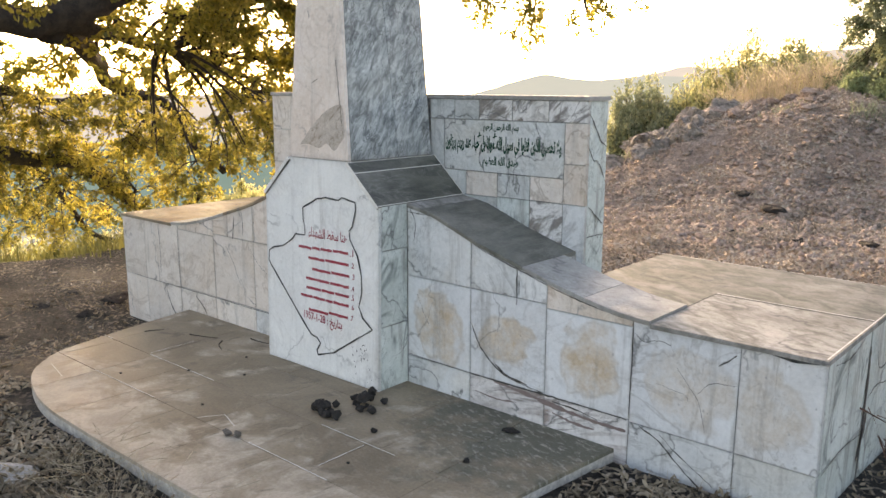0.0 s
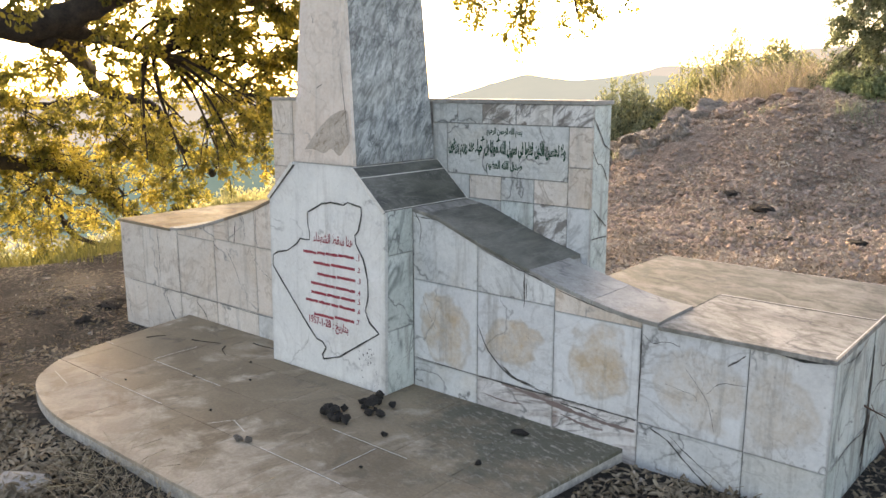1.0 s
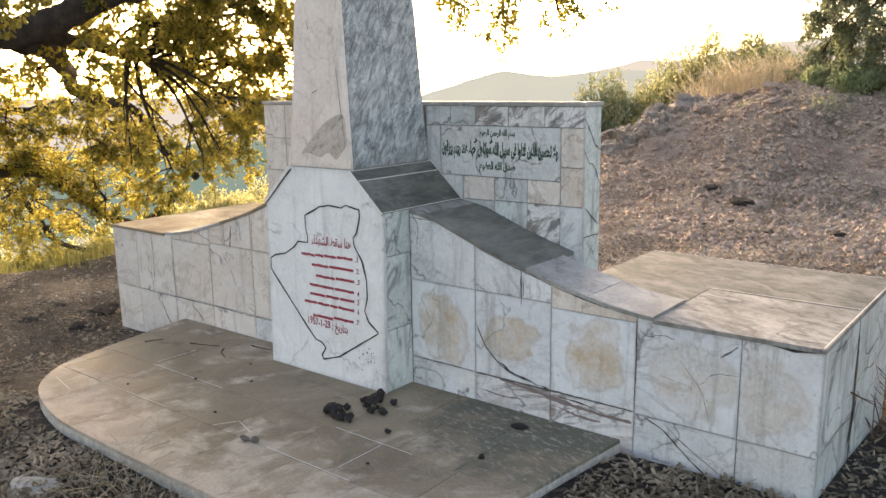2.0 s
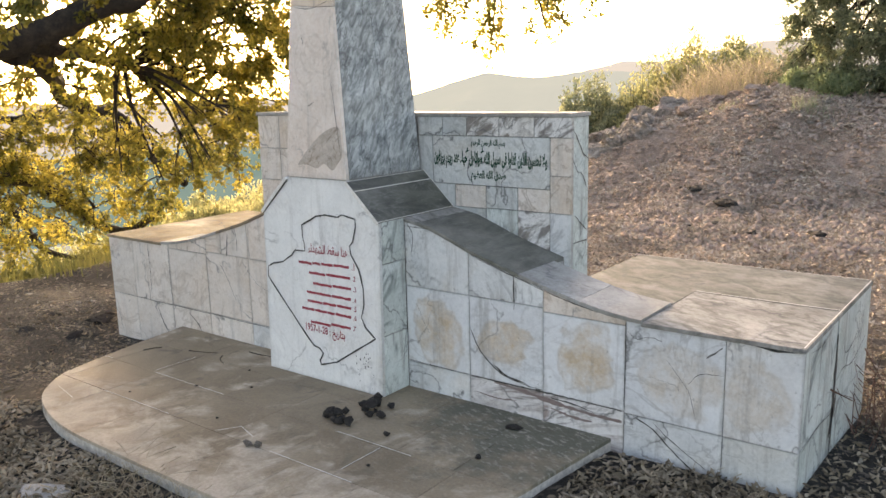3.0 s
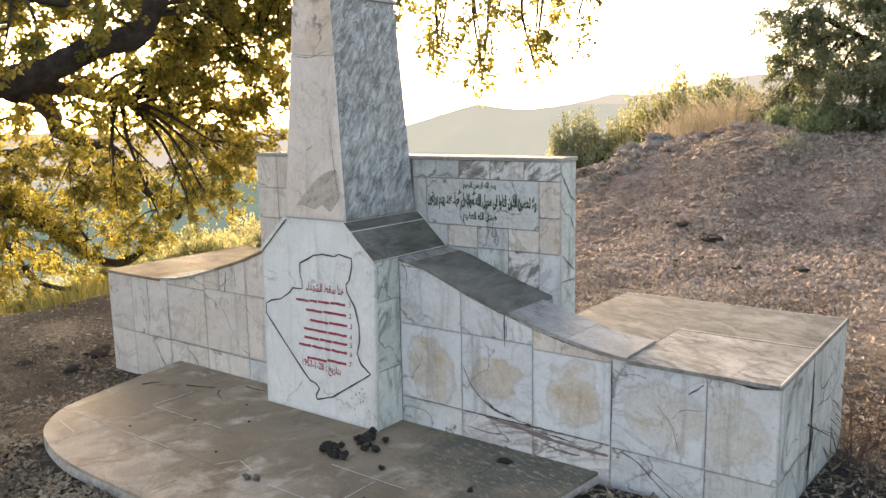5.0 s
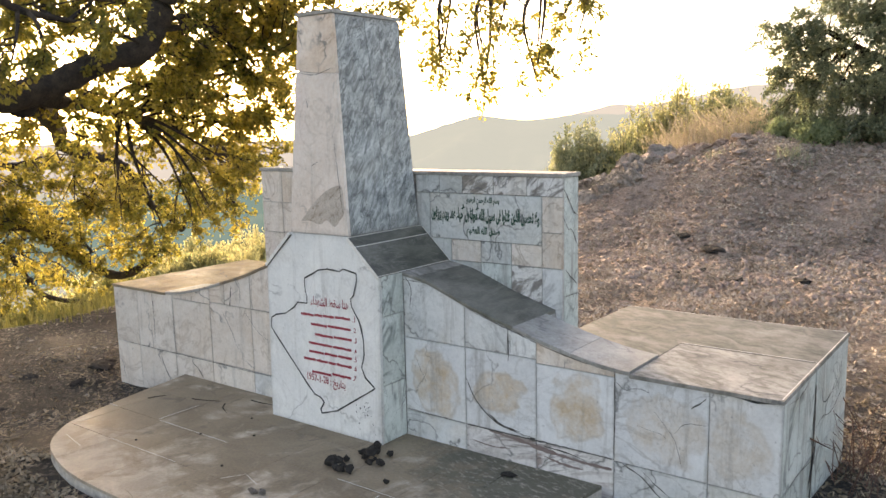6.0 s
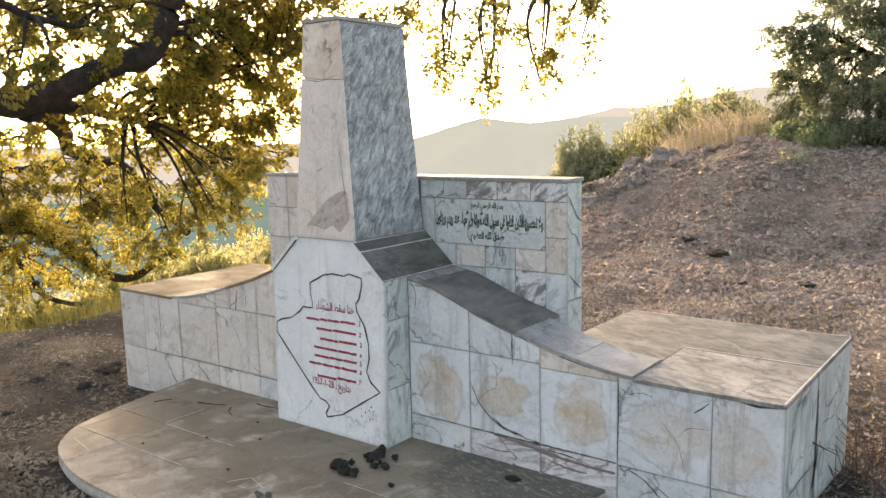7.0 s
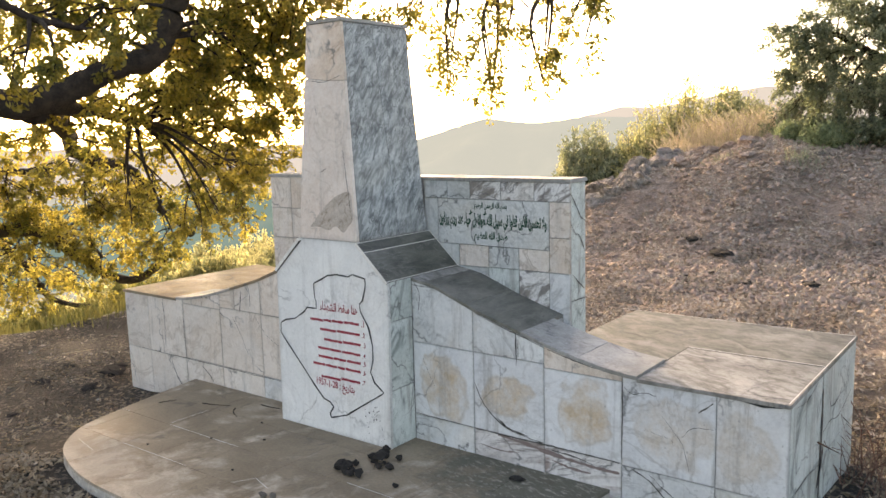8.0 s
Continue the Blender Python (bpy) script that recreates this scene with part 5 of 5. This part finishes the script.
def blades(centres, count, height, spread, lean, rg, width=0.006):
    """Upright tapering grass blades round the centres."""
    v, f = [], []
    for cx, cy, k in centres:
        for _ in range(int(count * k)):
            x, y = cx + rg.normal() * spread, cy + rg.normal() * spread
            z = full_height(x, y) - 0.01
            h = height * rg.uniform(0.5, 1.2) * k ** 0.5
            w = rg.uniform(0, 6.28)
            dx, dy = math.cos(w) * width, math.sin(w) * width
            lx, ly = rg.normal() * lean * h, rg.normal() * lean * h
            i = len(v)
            v += [(x - dx, y - dy, z), (x + dx, y + dy, z), (x + lx * 0.4 + dx * 0.7, y + ly * 0.4 + dy * 0.7, z + h * 0.6), (x + lx * 0.4 - dx * 0.7, y + ly * 0.4 - dy * 0.7, z + h * 0.6),
                  (x + lx + dx * 0.1, y + ly + dy * 0.1, z + h * 0.97), (x + lx - dx * 0.1, y + ly - dy * 0.1, z + h)]
            f += [(i, i + 1, i + 2, i + 3), (i + 3, i + 2, i + 4, i + 5)]
    return v, f


v, f = blades([(-0.35, -1.68, 1.0), (-0.1, -1.66, 1.2), (0.15, -1.68, 1.0), (-0.5, -1.62, 0.9), (-0.9, -1.75, 0.5), (1.75, -0.12, 0.5), (2.0, -0.2, 0.6)], 46, 0.13, 0.10, 0.9, rng, 0.0016)
tagged(raw("dry_grass", v, f, STRAW), "thin dry grass stalks among the leaf litter", "grass", kind="stuff")
v, f = blades([(2.28, 1.15, 1.0), (2.36, 0.9, 0.8), (2.3, 1.5, 0.8), (2.4, 1.9, 0.6)], 34, 0.38, 0.09, 0.6, rng, 0.003)
tagged(raw("dry_weed", v, f, plain_rough("weed_stalk", (0.10, 0.06, 0.045), (0.17, 0.095, 0.07), 10)), "brown dry weeds beside the block", "weed", kind="stuff")

# ---- oak ----


def grow(limbs, masses, r_twig, sprays, per_spray, per_twig, rg, reach=1.0):
    """Side branches from the nearest limb to each leafy mass, forking into sprays; each spray ends in a tuft of twigs with leaves."""
    samples = [p for path in limbs for p in path]
    bm = bmesh.new()
    tips, dirs = [], []
    for x, y, z, r in masses:
        c = Vector((x, y, z))
        root = min(samples, key=lambda s: (s - c).length + 0.6 * max(0, c.z - s.z))
        bend = (root + c) / 2 + Vector((rg.normal() * 0.15, rg.normal() * 0.15, 0.12 * (c - root).length))
        side = catmull([root, bend, c], 5)
        tube(bm, side, min(0.045, 0.016 + 0.018 * (c - root).length), 0.009, 5, 0)
        for _ in range(max(3, int(sprays * r ** 1.6 * rg.uniform(0.7, 1.3)))):
            s = side[int(len(side) * (1 - 0.5 * rg.random() ** 1.4)) - 1]
            out = Vector((rg.normal(), rg.normal(), rg.normal() * 0.7)).normalized()
            e = c + out * r * reach * rg.uniform(0.35, 1.15)
            kink = s.lerp(e, 0.5) + Vector(rg.normal(size=3)) * 0.09 * (e - s).length + Vector((0, 0, 0.06))
            fork = catmull([s, kink, e], 3)
            tube(bm, fork, r_twig * 1.5, r_twig * 0.6, 4, 0)
            lie = (e - s).normalized()
            for _ in range(per_spray):
                p0 = fork[-1 - int(4 * rg.random() ** 1.5)]
                d = (lie * 0.8 + Vector((rg.normal(), rg.normal(), rg.normal() * 0.8 - 0.12)) * 0.8).normalized()
                ln = 0.27 * rg.uniform(0.4, 1.1) * (0.6 + 0.5 * r)
                p1 = p0 + d * ln + Vector((0, 0, -0.15 * ln))
                tube(bm, [p0, p0.lerp(p1, 0.5) + Vector(rg.normal(size=3)) * 0.012, p1], r_twig * 0.5, r_twig * 0.2, 3, 0)
                for _ in range(per_twig):
                    tips.append(p0.lerp(p1, 0.2 + 0.85 * rg.random()) + Vector(rg.normal(size=3)) * 0.022)
                    dirs.append(d * 0.6 + Vector(rg.normal(size=3)) * 0.7 + Vector((0, 0, -0.2)))
    return bm, np.array([tuple(p) for p in tips]), np.array([tuple(p) for p in dirs])


OAK_LIMBS = [
    ([(-7.6, -2.4, -0.8), (-7.45, -2.1, 0.4), (-7.25, -1.6, 1.6), (-6.9, -0.9, 2.4)], 0.42, 0.30),
    ([(-6.9, -0.9, 2.4), (-6.5, -0.15, 2.55), (-6.34, 0.3, 2.40), (-6.15, 0.73, 2.30), (-5.91, 1.19, 2.42), (-5.66, 1.61, 2.62), (-5.44, 1.95, 2.75), (-5.31, 2.08, 3.03),
      (-5.11, 2.11, 3.39), (-4.71, 2.02, 3.9), (-4.6, 2.2, 5.2)], 0.19, 0.11),
    ([(-6.9, -0.9, 2.4), (-6.4, -0.4, 3.2), (-6.09, 0.09, 3.45), (-5.91, 0.55, 3.31), (-5.8, 0.83, 3.16), (-5.78, 1.32, 3.05)], 0.09, 0.03),
    ([(-6.15, 0.9, 2.25), (-7.6, 1.9, 2.12), (-9.31, 2.92, 1.96), (-11.03, 3.96, 1.68), (-11.91, 5.22, 1.36), (-11.67, 5.6, 1.06), (-11.16, 5.61, 0.63), (-10.73, 5.49, 0.38), (-9.93, 5.53, 0.03)], 0.16, 0.06),
    ([(-6.0, 1.0, 2.3), (-6.6, 1.7, 2.25), (-7.32, 2.39, 2.2), (-7.9, 3.35, 2.09), (-8.42, 4.38, 1.87), (-8.46, 5.17, 1.65)], 0.10, 0.03),
    ([(-7.25, -1.6, 1.7), (-9.4, 0.4, 1.7), (-11.86, 2.15, 1.56), (-12.46, 3.31, 1.32), (-12.94, 4.6, 1.17)], 0.16, 0.05),
    ([(-7.35, -1.8, 1.2), (-9.5, 0.2, 0.9), (-11.91, 1.89, 0.59), (-12.44, 3.19, 0.27), (-12.65, 3.9, 0.13), (-12.74, 4.69, -0.43), (-12.77, 5.51, -1.02), (-12.47, 5.97, -1.16), (-11.79, 6.24, -0.63)], 0.19, 0.07),
    ([(-9.5, 0.2, 0.9), (-11.5, 1.6, 0.7), (-13.65, 2.93, 0.51), (-15.15, 4.36, -0.31), (-15.71, 5.27, -1.25), (-16.32, 6.05, -1.99), (-16.17, 7.25, -2.41)], 0.14, 0.05),
    ([(-4.9, 2.07, 3.7), (-4.62, 2.89, 3.98), (-4.18, 3.83, 3.93), (-3.55, 4.69, 3.76), (-2.8, 5.49, 3.69), (-1.75, 6.09, 3.63)], 0.08, 0.03),
    # two unseen limbs that carry the added upper crown
    ([(-6.9, -0.9, 2.4), (-7.2, 0.4, 4.0), (-7.4, 2.2, 5.2), (-7.2, 4.0, 5.8), (-6.6, 5.8, 6.0)], 0.2, 0.06),
    ([(-7.4, 2.2, 5.2), (-8.6, 3.6, 5.3), (-9.8, 5.2, 5.0), (-10.6, 6.6, 4.4)], 0.13, 0.05),
]
MASSES = [(-6.8, 1.2, 3.1, 0.9), (-6.4, 1.8, 3.4, 0.8), (-5.9, 1.7, 2.9, 0.6), (-5.6, 3.0, 3.3, 0.8), (-5.7, 3.7, 3.4, 0.8), (-6.5, 3.5, 2.8, 0.8), (-6.1, 4.0, 2.7, 0.9),
          (-5.8, 4.3, 3.1, 0.7), (-6.7, 5.0, 2.0, 0.7), (-7.0, 4.6, 1.8, 0.8), (-7.4, 4.1, 2.0, 0.8), (-7.2, 3.4, 2.4, 0.7), (-7.2, 2.6, 2.4, 0.7), (-5.5, 0.5, 2.5, 0.5), (-5.1, 0.7, 2.5, 0.4), (-4.8, 1.2, 2.8, 0.4), (-6.5, 1.7, 2.2, 0.6), (-6.0, 2.6, 2.8, 0.7),
          (-6.7, 4.2, 2.3, 0.8), (-6.7, 3.3, 2.5, 0.7), (-8.5, 4.2, 2.0, 0.8), (-5.9, 3.4, 3.0, 0.8), (-6.2, 4.7, 2.6, 0.7), (-5.3, 4.0, 3.5, 0.7), (-5.8, 2.0, 3.3, 0.7),
          (-5.5, 2.3, 3.2, 0.6), (-6.2, 1.2, 3.3, 0.7), (-5.8, 2.8, 3.0, 0.6),
          (-5.8, 4.4, 2.9, 0.7), (-6.5, 5.1, 2.3, 0.6), (-7.0, 5.3, 1.5, 0.5), (-5.2, 4.2, 3.4, 0.6), (-7.6, 5.4, 1.1, 0.5), (-5.5, 3.9, 3.2, 0.7), (-8.2, 5.4, 0.8, 0.6), (-6.9, 4.7, 1.9, 0.6),
          (-7.2, 3.3, 1.1, 0.5), (-7.1, 3.7, 0.7, 0.45), (-6.6, 3.8, 1.1, 0.42), (-6.3, 3.8, 1.4, 0.4), (-7.3, 3.4, 0.3, 0.35), (-7.8, 3.0, 0.6, 0.45), (-6.9, 3.9, 0.7, 0.35)]
MASSES2 = [(-8.7, 3.9, 1.7, 0.8), (-9.2, 5.0, 1.3, 0.9), (-8.8, 5.5, 0.8, 0.7), (-9.5, 5.3, 0.3, 0.7), (-7.8, 5.2, 1.2, 0.4), (-11.7, 4.8, 0.9, 0.9), (-12.2, 3.8, 0.9, 0.9),
           (-11.4, 5.2, 0.3, 1), (-12.8, 4.7, 0.1, 1), (-12.3, 3.5, 0.3, 0.8), (-12.5, 5.1, -0.5, 0.9), (-13.1, 4.0, -0.5, 0.9), (-11.5, 5.8, -0.4, 0.7), (-15.0, 4.4, -1.2, 0.8),
           (-15.5, 5.5, -1.5, 0.6), (-9.7, 2.2, 1.8, 0.5), (-9.5, 2.6, 1.9, 0.4), (-11.0, 3.9, 1.3, 0.8), (-9.8, 4.0, 1.7, 0.8), (-10.5, 4.9, 1.0, 0.9), (-11.5, 3.0, 1.1, 0.8), (-8.5, 5.1, 1.3, 0.8), (-8.7, 5.6, 0.6, 0.6),
           (-11.8, 4.5, 0.5, 0.9), (-12.1, 4.0, 1.3, 0.6), (-9.6, 5.2, 0.8, 0.8), (-12.9, 4.3, -0.3, 0.9), (-13.2, 3.7, -0.3, 0.8), (-12.2, 5.6, -0.5, 0.7), (-14.3, 5.7, -1.3, 0.6),
           (-11.7, 2.4, 1.4, 0.8), (-12.7, 2.6, 0.8, 0.9), (-13.5, 3.2, 0.1, 0.9), (-13.7, 2.7, -0.0, 0.9), (-14.5, 3.2, -0.7, 0.9), (-11.9, 2.0, 1.4, 0.8), (-10.7, 2.3, 1.8, 0.6), (-15.4, 3.4, -1.3, 0.9), (-12.9, 2.1, 0.6, 0.9), (-15.2, 4.0, -1.4, 0.8), (-14.7, 2.6, -0.6, 0.9), (-12.3, 3.5, 0.5, 0.8)]
MASSES3 = [(-4.5, 4.2, 3.5, 0.35), (-4.2, 4.5, 3.3, 0.3), (-4.0, 4.7, 3.1, 0.25), (-5.0, 4.2, 3.3, 0.4), (-3.5, 4.9, 3.4, 0.3),
           (-4.7, 4.0, 3.6, 0.6), (-4.3, 4.4, 3.5, 0.5), (-3.6, 4.7, 3.4, 0.5), (-3.3, 4.9, 3.0, 0.45), (-3.0, 5.2, 3.2, 0.5), (-2.9, 5.2, 2.7, 0.35), (-2.5, 5.6, 3.3, 0.5),
           (-2.4, 5.7, 2.8, 0.3), (-2.0, 6.0, 3.4, 0.3), (-1.8, 6.1, 3.4, 0.3), (-2.2, 6.0, 3.2, 0.25), (-2.4, 5.7, 2.6, 0.2), (-2.8, 5.4, 3.0, 0.3), (-4.0, 4.7, 3.3, 0.35), (-3.4, 5.0, 2.7, 0.25), (-2.9, 5.2, 2.4, 0.2), (-3.9, 4.0, 3.8, 0.6), (-4.7, 3.2, 3.8, 0.8), (-5.0, 2.0, 3.8, 0.9),
           (-2.9, 5.2, 2.2, 0.2), (-2.4, 5.7, 2.35, 0.22), (-3.4, 5.0, 2.45, 0.22), (-2.0, 6.0, 2.9, 0.25)]
# back of the crown, beyond the low limbs
MASSES4 = []
rb = np.random.default_rng(5)
for k in range(15):
    u = k / 14
    d = 11.8 + 3.0 * rb.random()
    az = radians(-71 + 21 * u)
    MASSES4.append((3.05 + d * math.sin(az), -3.65 + d * math.cos(az), 2.4 + 1.7 * rb.random(), 0.5 + 0.3 * rb.random()))
# unseen upper crown, added to keep the low sun off the memorial
UPPER = [(-7.2, 4.0, 5.6, 1.4), (-6.0, 5.6, 5.6, 1.4), (-5.2, 3.4, 5.2, 1.3), (-7.8, 2.2, 5.0, 1.3), (-6.6, 0.6, 4.8, 1.3), (-4.4, 1.0, 5.2, 1.2), (-9.0, 5.0, 5.4, 1.2)]
oak = thing("oak_tree", (-7.6, -2.4, -0.8), "old oak with long low limbs and yellowing backlit leaves", "tree")
paths = []
for k, (pts, r0, r1) in enumerate(OAK_LIMBS):
    path = catmull(pts, 7)
    path = [p + Vector((noise.noise(p * 0.9), noise.noise(p * 0.9 + Vector((5, 0, 0))), noise.noise(p * 0.9 + Vector((0, 7, 0))))) * 0.10 for p in path]
    paths.append(path)
    bm = bmesh.new()
    tube(bm, path, r0, r1, 12, 0.14)
    part("trunk" if k == 0 else "limb", bm, BARK, oak, "", True)
rg = np.random.default_rng(11)
bm, tips, dirs = grow(paths, MASSES + MASSES2 + MASSES4, 0.008, 15, 9, 12, rg)
tagged(part("twig_spray", bm, BARK, oak), kind="stuff")
v, f = leaf_cloud(tips, dirs, 0.066, 0.040, rg)
tagged(raw("crown", v, f, OAK_LEAF, oak), kind="stuff")
bm, tips, dirs = grow(paths, MASSES3, 0.005, 16, 7, 9, rg)
tagged(part("twig_spray", bm, BARK, oak), kind="stuff")
v, f = leaf_cloud(tips, dirs, 0.062, 0.036, rg)
tagged(raw("crown", v, f, OAK_LEAF, oak), kind="stuff")
bm, tips, dirs = grow(paths, UPPER, 0.01, 12, 8, 8, rg)
tagged(part("twig_spray", bm, BARK, oak), kind="stuff")
v, f = leaf_cloud(tips, dirs, 0.10, 0.06, rg)
tagged(raw("crown", v, f, OAK_LEAF, oak), kind="stuff")

# ---- dark tree on the bank ----
holm = thing("holm_oak_tree", (1.4, 14.2, 1.4), "dense dark evergreen oak standing on the bank", "tree")
hl = [[(1.4, 14.2, 1.0), (1.3, 14.0, 2.2), (1.0, 13.8, 3.4), (0.8, 13.6, 4.6)], [(1.3, 14.0, 2.0), (0.4, 13.6, 2.8), (-0.5, 13.0, 3.4)], [(1.3, 14.0, 2.2), (2.3, 13.8, 3.4), (3.0, 13.8, 4.4)]]
hp = []
for k, pts in enumerate(hl):
    path = catmull(pts, 6)
    hp.append(path)
    bm = bmesh.new()
    tube(bm, path, 0.18 if k == 0 else 0.1, 0.05, 9, 0.12)
    part("trunk" if k == 0 else "limb", bm, BARK, holm, "", True)
HM = [(-0.6, 12.8, 2.9, 0.5), (-0.2, 13.2, 2.2, 0.6), (0.3, 13.0, 1.7, 0.6), (1.0, 13.1, 1.8, 0.7), (1.8, 13.3, 1.9, 0.8), (0.1, 13.0, 3.3, 0.7), (0.8, 13.2, 2.9, 0.9), (1.6, 13.4, 3.0, 0.9),
      (0.3, 13.0, 4.2, 0.8), (1.1, 13.4, 4.2, 1.0), (2.2, 13.6, 4.0, 1.0), (-0.4, 12.8, 3.8, 0.5), (-0.8, 12.4, 3.5, 0.35), (2.8, 13.8, 2.8, 1.0), (0.6, 13.4, 5.2, 0.9), (1.8, 13.6, 5.2, 1.0), (-0.5, 13.4, 1.75, 0.4), (-0.9, 12.9, 3.0, 0.5), (-0.75, 13.0, 2.2, 0.5), (0.5, 12.9, 2.3, 0.7), (1.4, 13.0, 2.4, 0.8), (0.8, 13.0, 3.6, 0.8), (2.2, 13.2, 2.6, 0.9), (-0.3, 13.1, 2.8, 0.6), (-0.95, 13.2, 1.75, 0.45), (-0.35, 13.3, 1.6, 0.5), (0.5, 13.4, 1.7, 0.6), (1.3, 13.4, 1.7, 0.6), (2.2, 13.5, 1.8, 0.8), (3.0, 13.6, 2.2, 0.9), (0.2, 12.9, 1.6, 0.45), (0.9, 12.9, 1.6, 0.5),
      (-1.25, 12.8, 3.3, 0.45), (-1.2, 13.1, 2.5, 0.4), (-1.75, 14.3, 1.75, 0.4), (-1.3, 14.2, 2.1, 0.45)]
bm, tips, dirs = grow(hp, HM, 0.006, 44, 10, 13, rg)
tagged(part("twig_spray", bm, BARK, holm), kind="stuff")
v, f = leaf_cloud(tips, dirs, 0.058, 0.032, rg)
tagged(raw("crown", v, f, DARK_LEAF, holm), kind="stuff")

# ---- shrubs behind the bank ----


def shrub(name, at, spread, tall, count, mat, leaf, label, seed):
    """A shrub of many upright stems from one root, each clothed in small leaves."""
    rg2 = np.random.default_rng(seed)
    ob = thing(name, at, label, "shrub", "shrubs behind the bank")
    bm = bmesh.new()
    pts, ds = [], []
    for _ in range(count):
        w = rg2.uniform(0, 6.28)
        k = math.sqrt(rg2.random())
        h = tall * (0.55 + 0.5 * rg2.random()) * (1 - 0.45 * k * k)
        tip = Vector((at[0] + math.cos(w) * spread * k, at[1] + math.sin(w) * spread * k * 0.8, at[2] + h))
        root = Vector(at) + Vector((math.cos(w), math.sin(w), 0)) * spread * 0.35 * k
        path = [root.lerp(tip, t) + Vector((math.cos(w), math.sin(w), 0)) * spread * 0.12 * math.sin(3.1 * t) for t in (0, 0.35, 0.7, 1)]
        tube(bm, path, 0.014, 0.004, 3, 0)
        for _ in range(100):
            t = 0.2 + 0.8 * rg2.random() ** 0.7
            i = min(2, int(t * 3))
            p = path[i].lerp(path[i + 1], t * 3 - i)
            pts.append(tuple(p + Vector(rg2.normal(size=3)) * (0.05 + 0.05 * tall * (1.1 - t))))
            ds.append(tuple(rg2.normal(size=3) * 0.7 + np.array([0, 0, 0.8])))
    tagged(part("woody_stem", bm, BARK, ob), kind="stuff")
    v, f = leaf_cloud(np.array(pts), np.array(ds), leaf, leaf * 0.42, rg2)
    tagged(raw("foliage", v, f, mat, ob), kind="stuff")
    return ob


def on_ground(x, y, sink=0.05):
    return (x, y, full_height(x, y) - sink)


shrub("shrub", on_ground(-0.55, 12.8), 0.42, 0.5, 60, FRESH_LEAF, 0.07, "low fresh green bush at the foot of the dark tree", 31)
shrub("shrub", on_ground(-1.25, 13.1), 0.3, 0.36, 40, FRESH_LEAF, 0.07, "low fresh green bush at the foot of the dark tree", 32)
shrub("shrub", on_ground(-9.4, 20.5), 1.2, 3.2, 120, SAGE_LEAF, 0.13, "grey-green shrub behind the stony bank", 21)
shrub("shrub", on_ground(-8.2, 21.2), 1.2, 3.3, 120, SAGE_LEAF, 0.13, "grey-green shrub behind the stony bank", 22)
shrub("shrub", on_ground(-7.1, 20.4), 1.2, 3.7, 130, SHRUB_LEAF, 0.13, "sunlit yellow-green shrub behind the bank", 23)
shrub("shrub", on_ground(-6.2, 20.8), 1.4, 4.2, 160, SHRUB_LEAF, 0.13, "sunlit yellow-green shrub behind the bank", 24)
shrub("shrub", on_ground(-5.0, 20.9), 1.4, 3.4, 150, SHRUB_LEAF, 0.13, "sunlit yellow-green shrub behind the bank", 25)
shrub("shrub", on_ground(-4.3, 20.2), 1.0, 2.6, 110, SHRUB_LEAF, 0.12, "sunlit yellow-green shrub behind the bank", 26)
v, f = blades([(-4.3 + 0.16 * i, 14.4 + 0.25 * math.sin(i * 1.7), 0.8 + 0.4 * math.sin(i * 2.3) ** 2) for i in range(17)], 65, 0.74, 0.28, 0.32, rng, 0.005)
tagged(raw("dry_grass", v, f, STRAW), "tall straw-coloured dry grass along the top of the bank", "grass", kind="stuff")
v, f = blades([(-0.7, 11.6, 1.0), (-4.4, 12.0, 0.7), (-6.3, 12.2, 0.8), (-2.2, 12.0, 0.5), (-5.2, 11.9, 0.6)], 90, 0.22, 0.16, 0.5, rng, 0.006)
tagged(raw("grass_tuft", v, f, SAGE_LEAF), "small grey-green tufts on the bank", "grass", kind="stuff")

# ---- slope below the oak ----
v, f = blades([(-7.0 - 0.4 * (i % 5), 0.0 + 0.32 * i, 0.8) for i in range(12)], 90, 0.30, 0.25, 0.35, rng, 0.008)
tagged(raw("tall_grass", v, f, GRASS), "bright sunlit yellow grass where the slope falls away", "grass", kind="stuff")
for k, (x, y, s, h, m) in enumerate(((-9.0, 5.4, 0.9, 0.7, SHRUB_LEAF), (-10.0, 6.6, 1.1, 0.9, SHRUB_LEAF), (-10.8, 8.0, 1.2, 1.2, SHRUB_LEAF), (-18.0, 6.4, 1.5, 2.2, GRASS), (-20.0, 9.0, 1.8, 2.6, SHRUB_LEAF),
                                    (-19.5, 4.2, 1.6, 2.4, SHRUB_LEAF), (-17.5, 8.6, 1.5, 2.2, GRASS), (-22.5, 6.5, 2.0, 3.4, SHRUB_LEAF), (-24.0, 11.5, 2.2, 3.6, SHRUB_LEAF), (-16.5, 10.4, 1.5, 2.4, SHRUB_LEAF),
                                    (-21.5, 12.5, 2.0, 3.0, GRASS), (-26.0, 8.5, 2.4, 4.0, SHRUB_LEAF))):
    tagged(shrub("shrub", on_ground(x, y), s, h, 90, m, 0.08 if x > -12 else 0.15, "sunlit yellow-green shrub on the slope below the oak", 60 + k), group="shrubs on the slope")
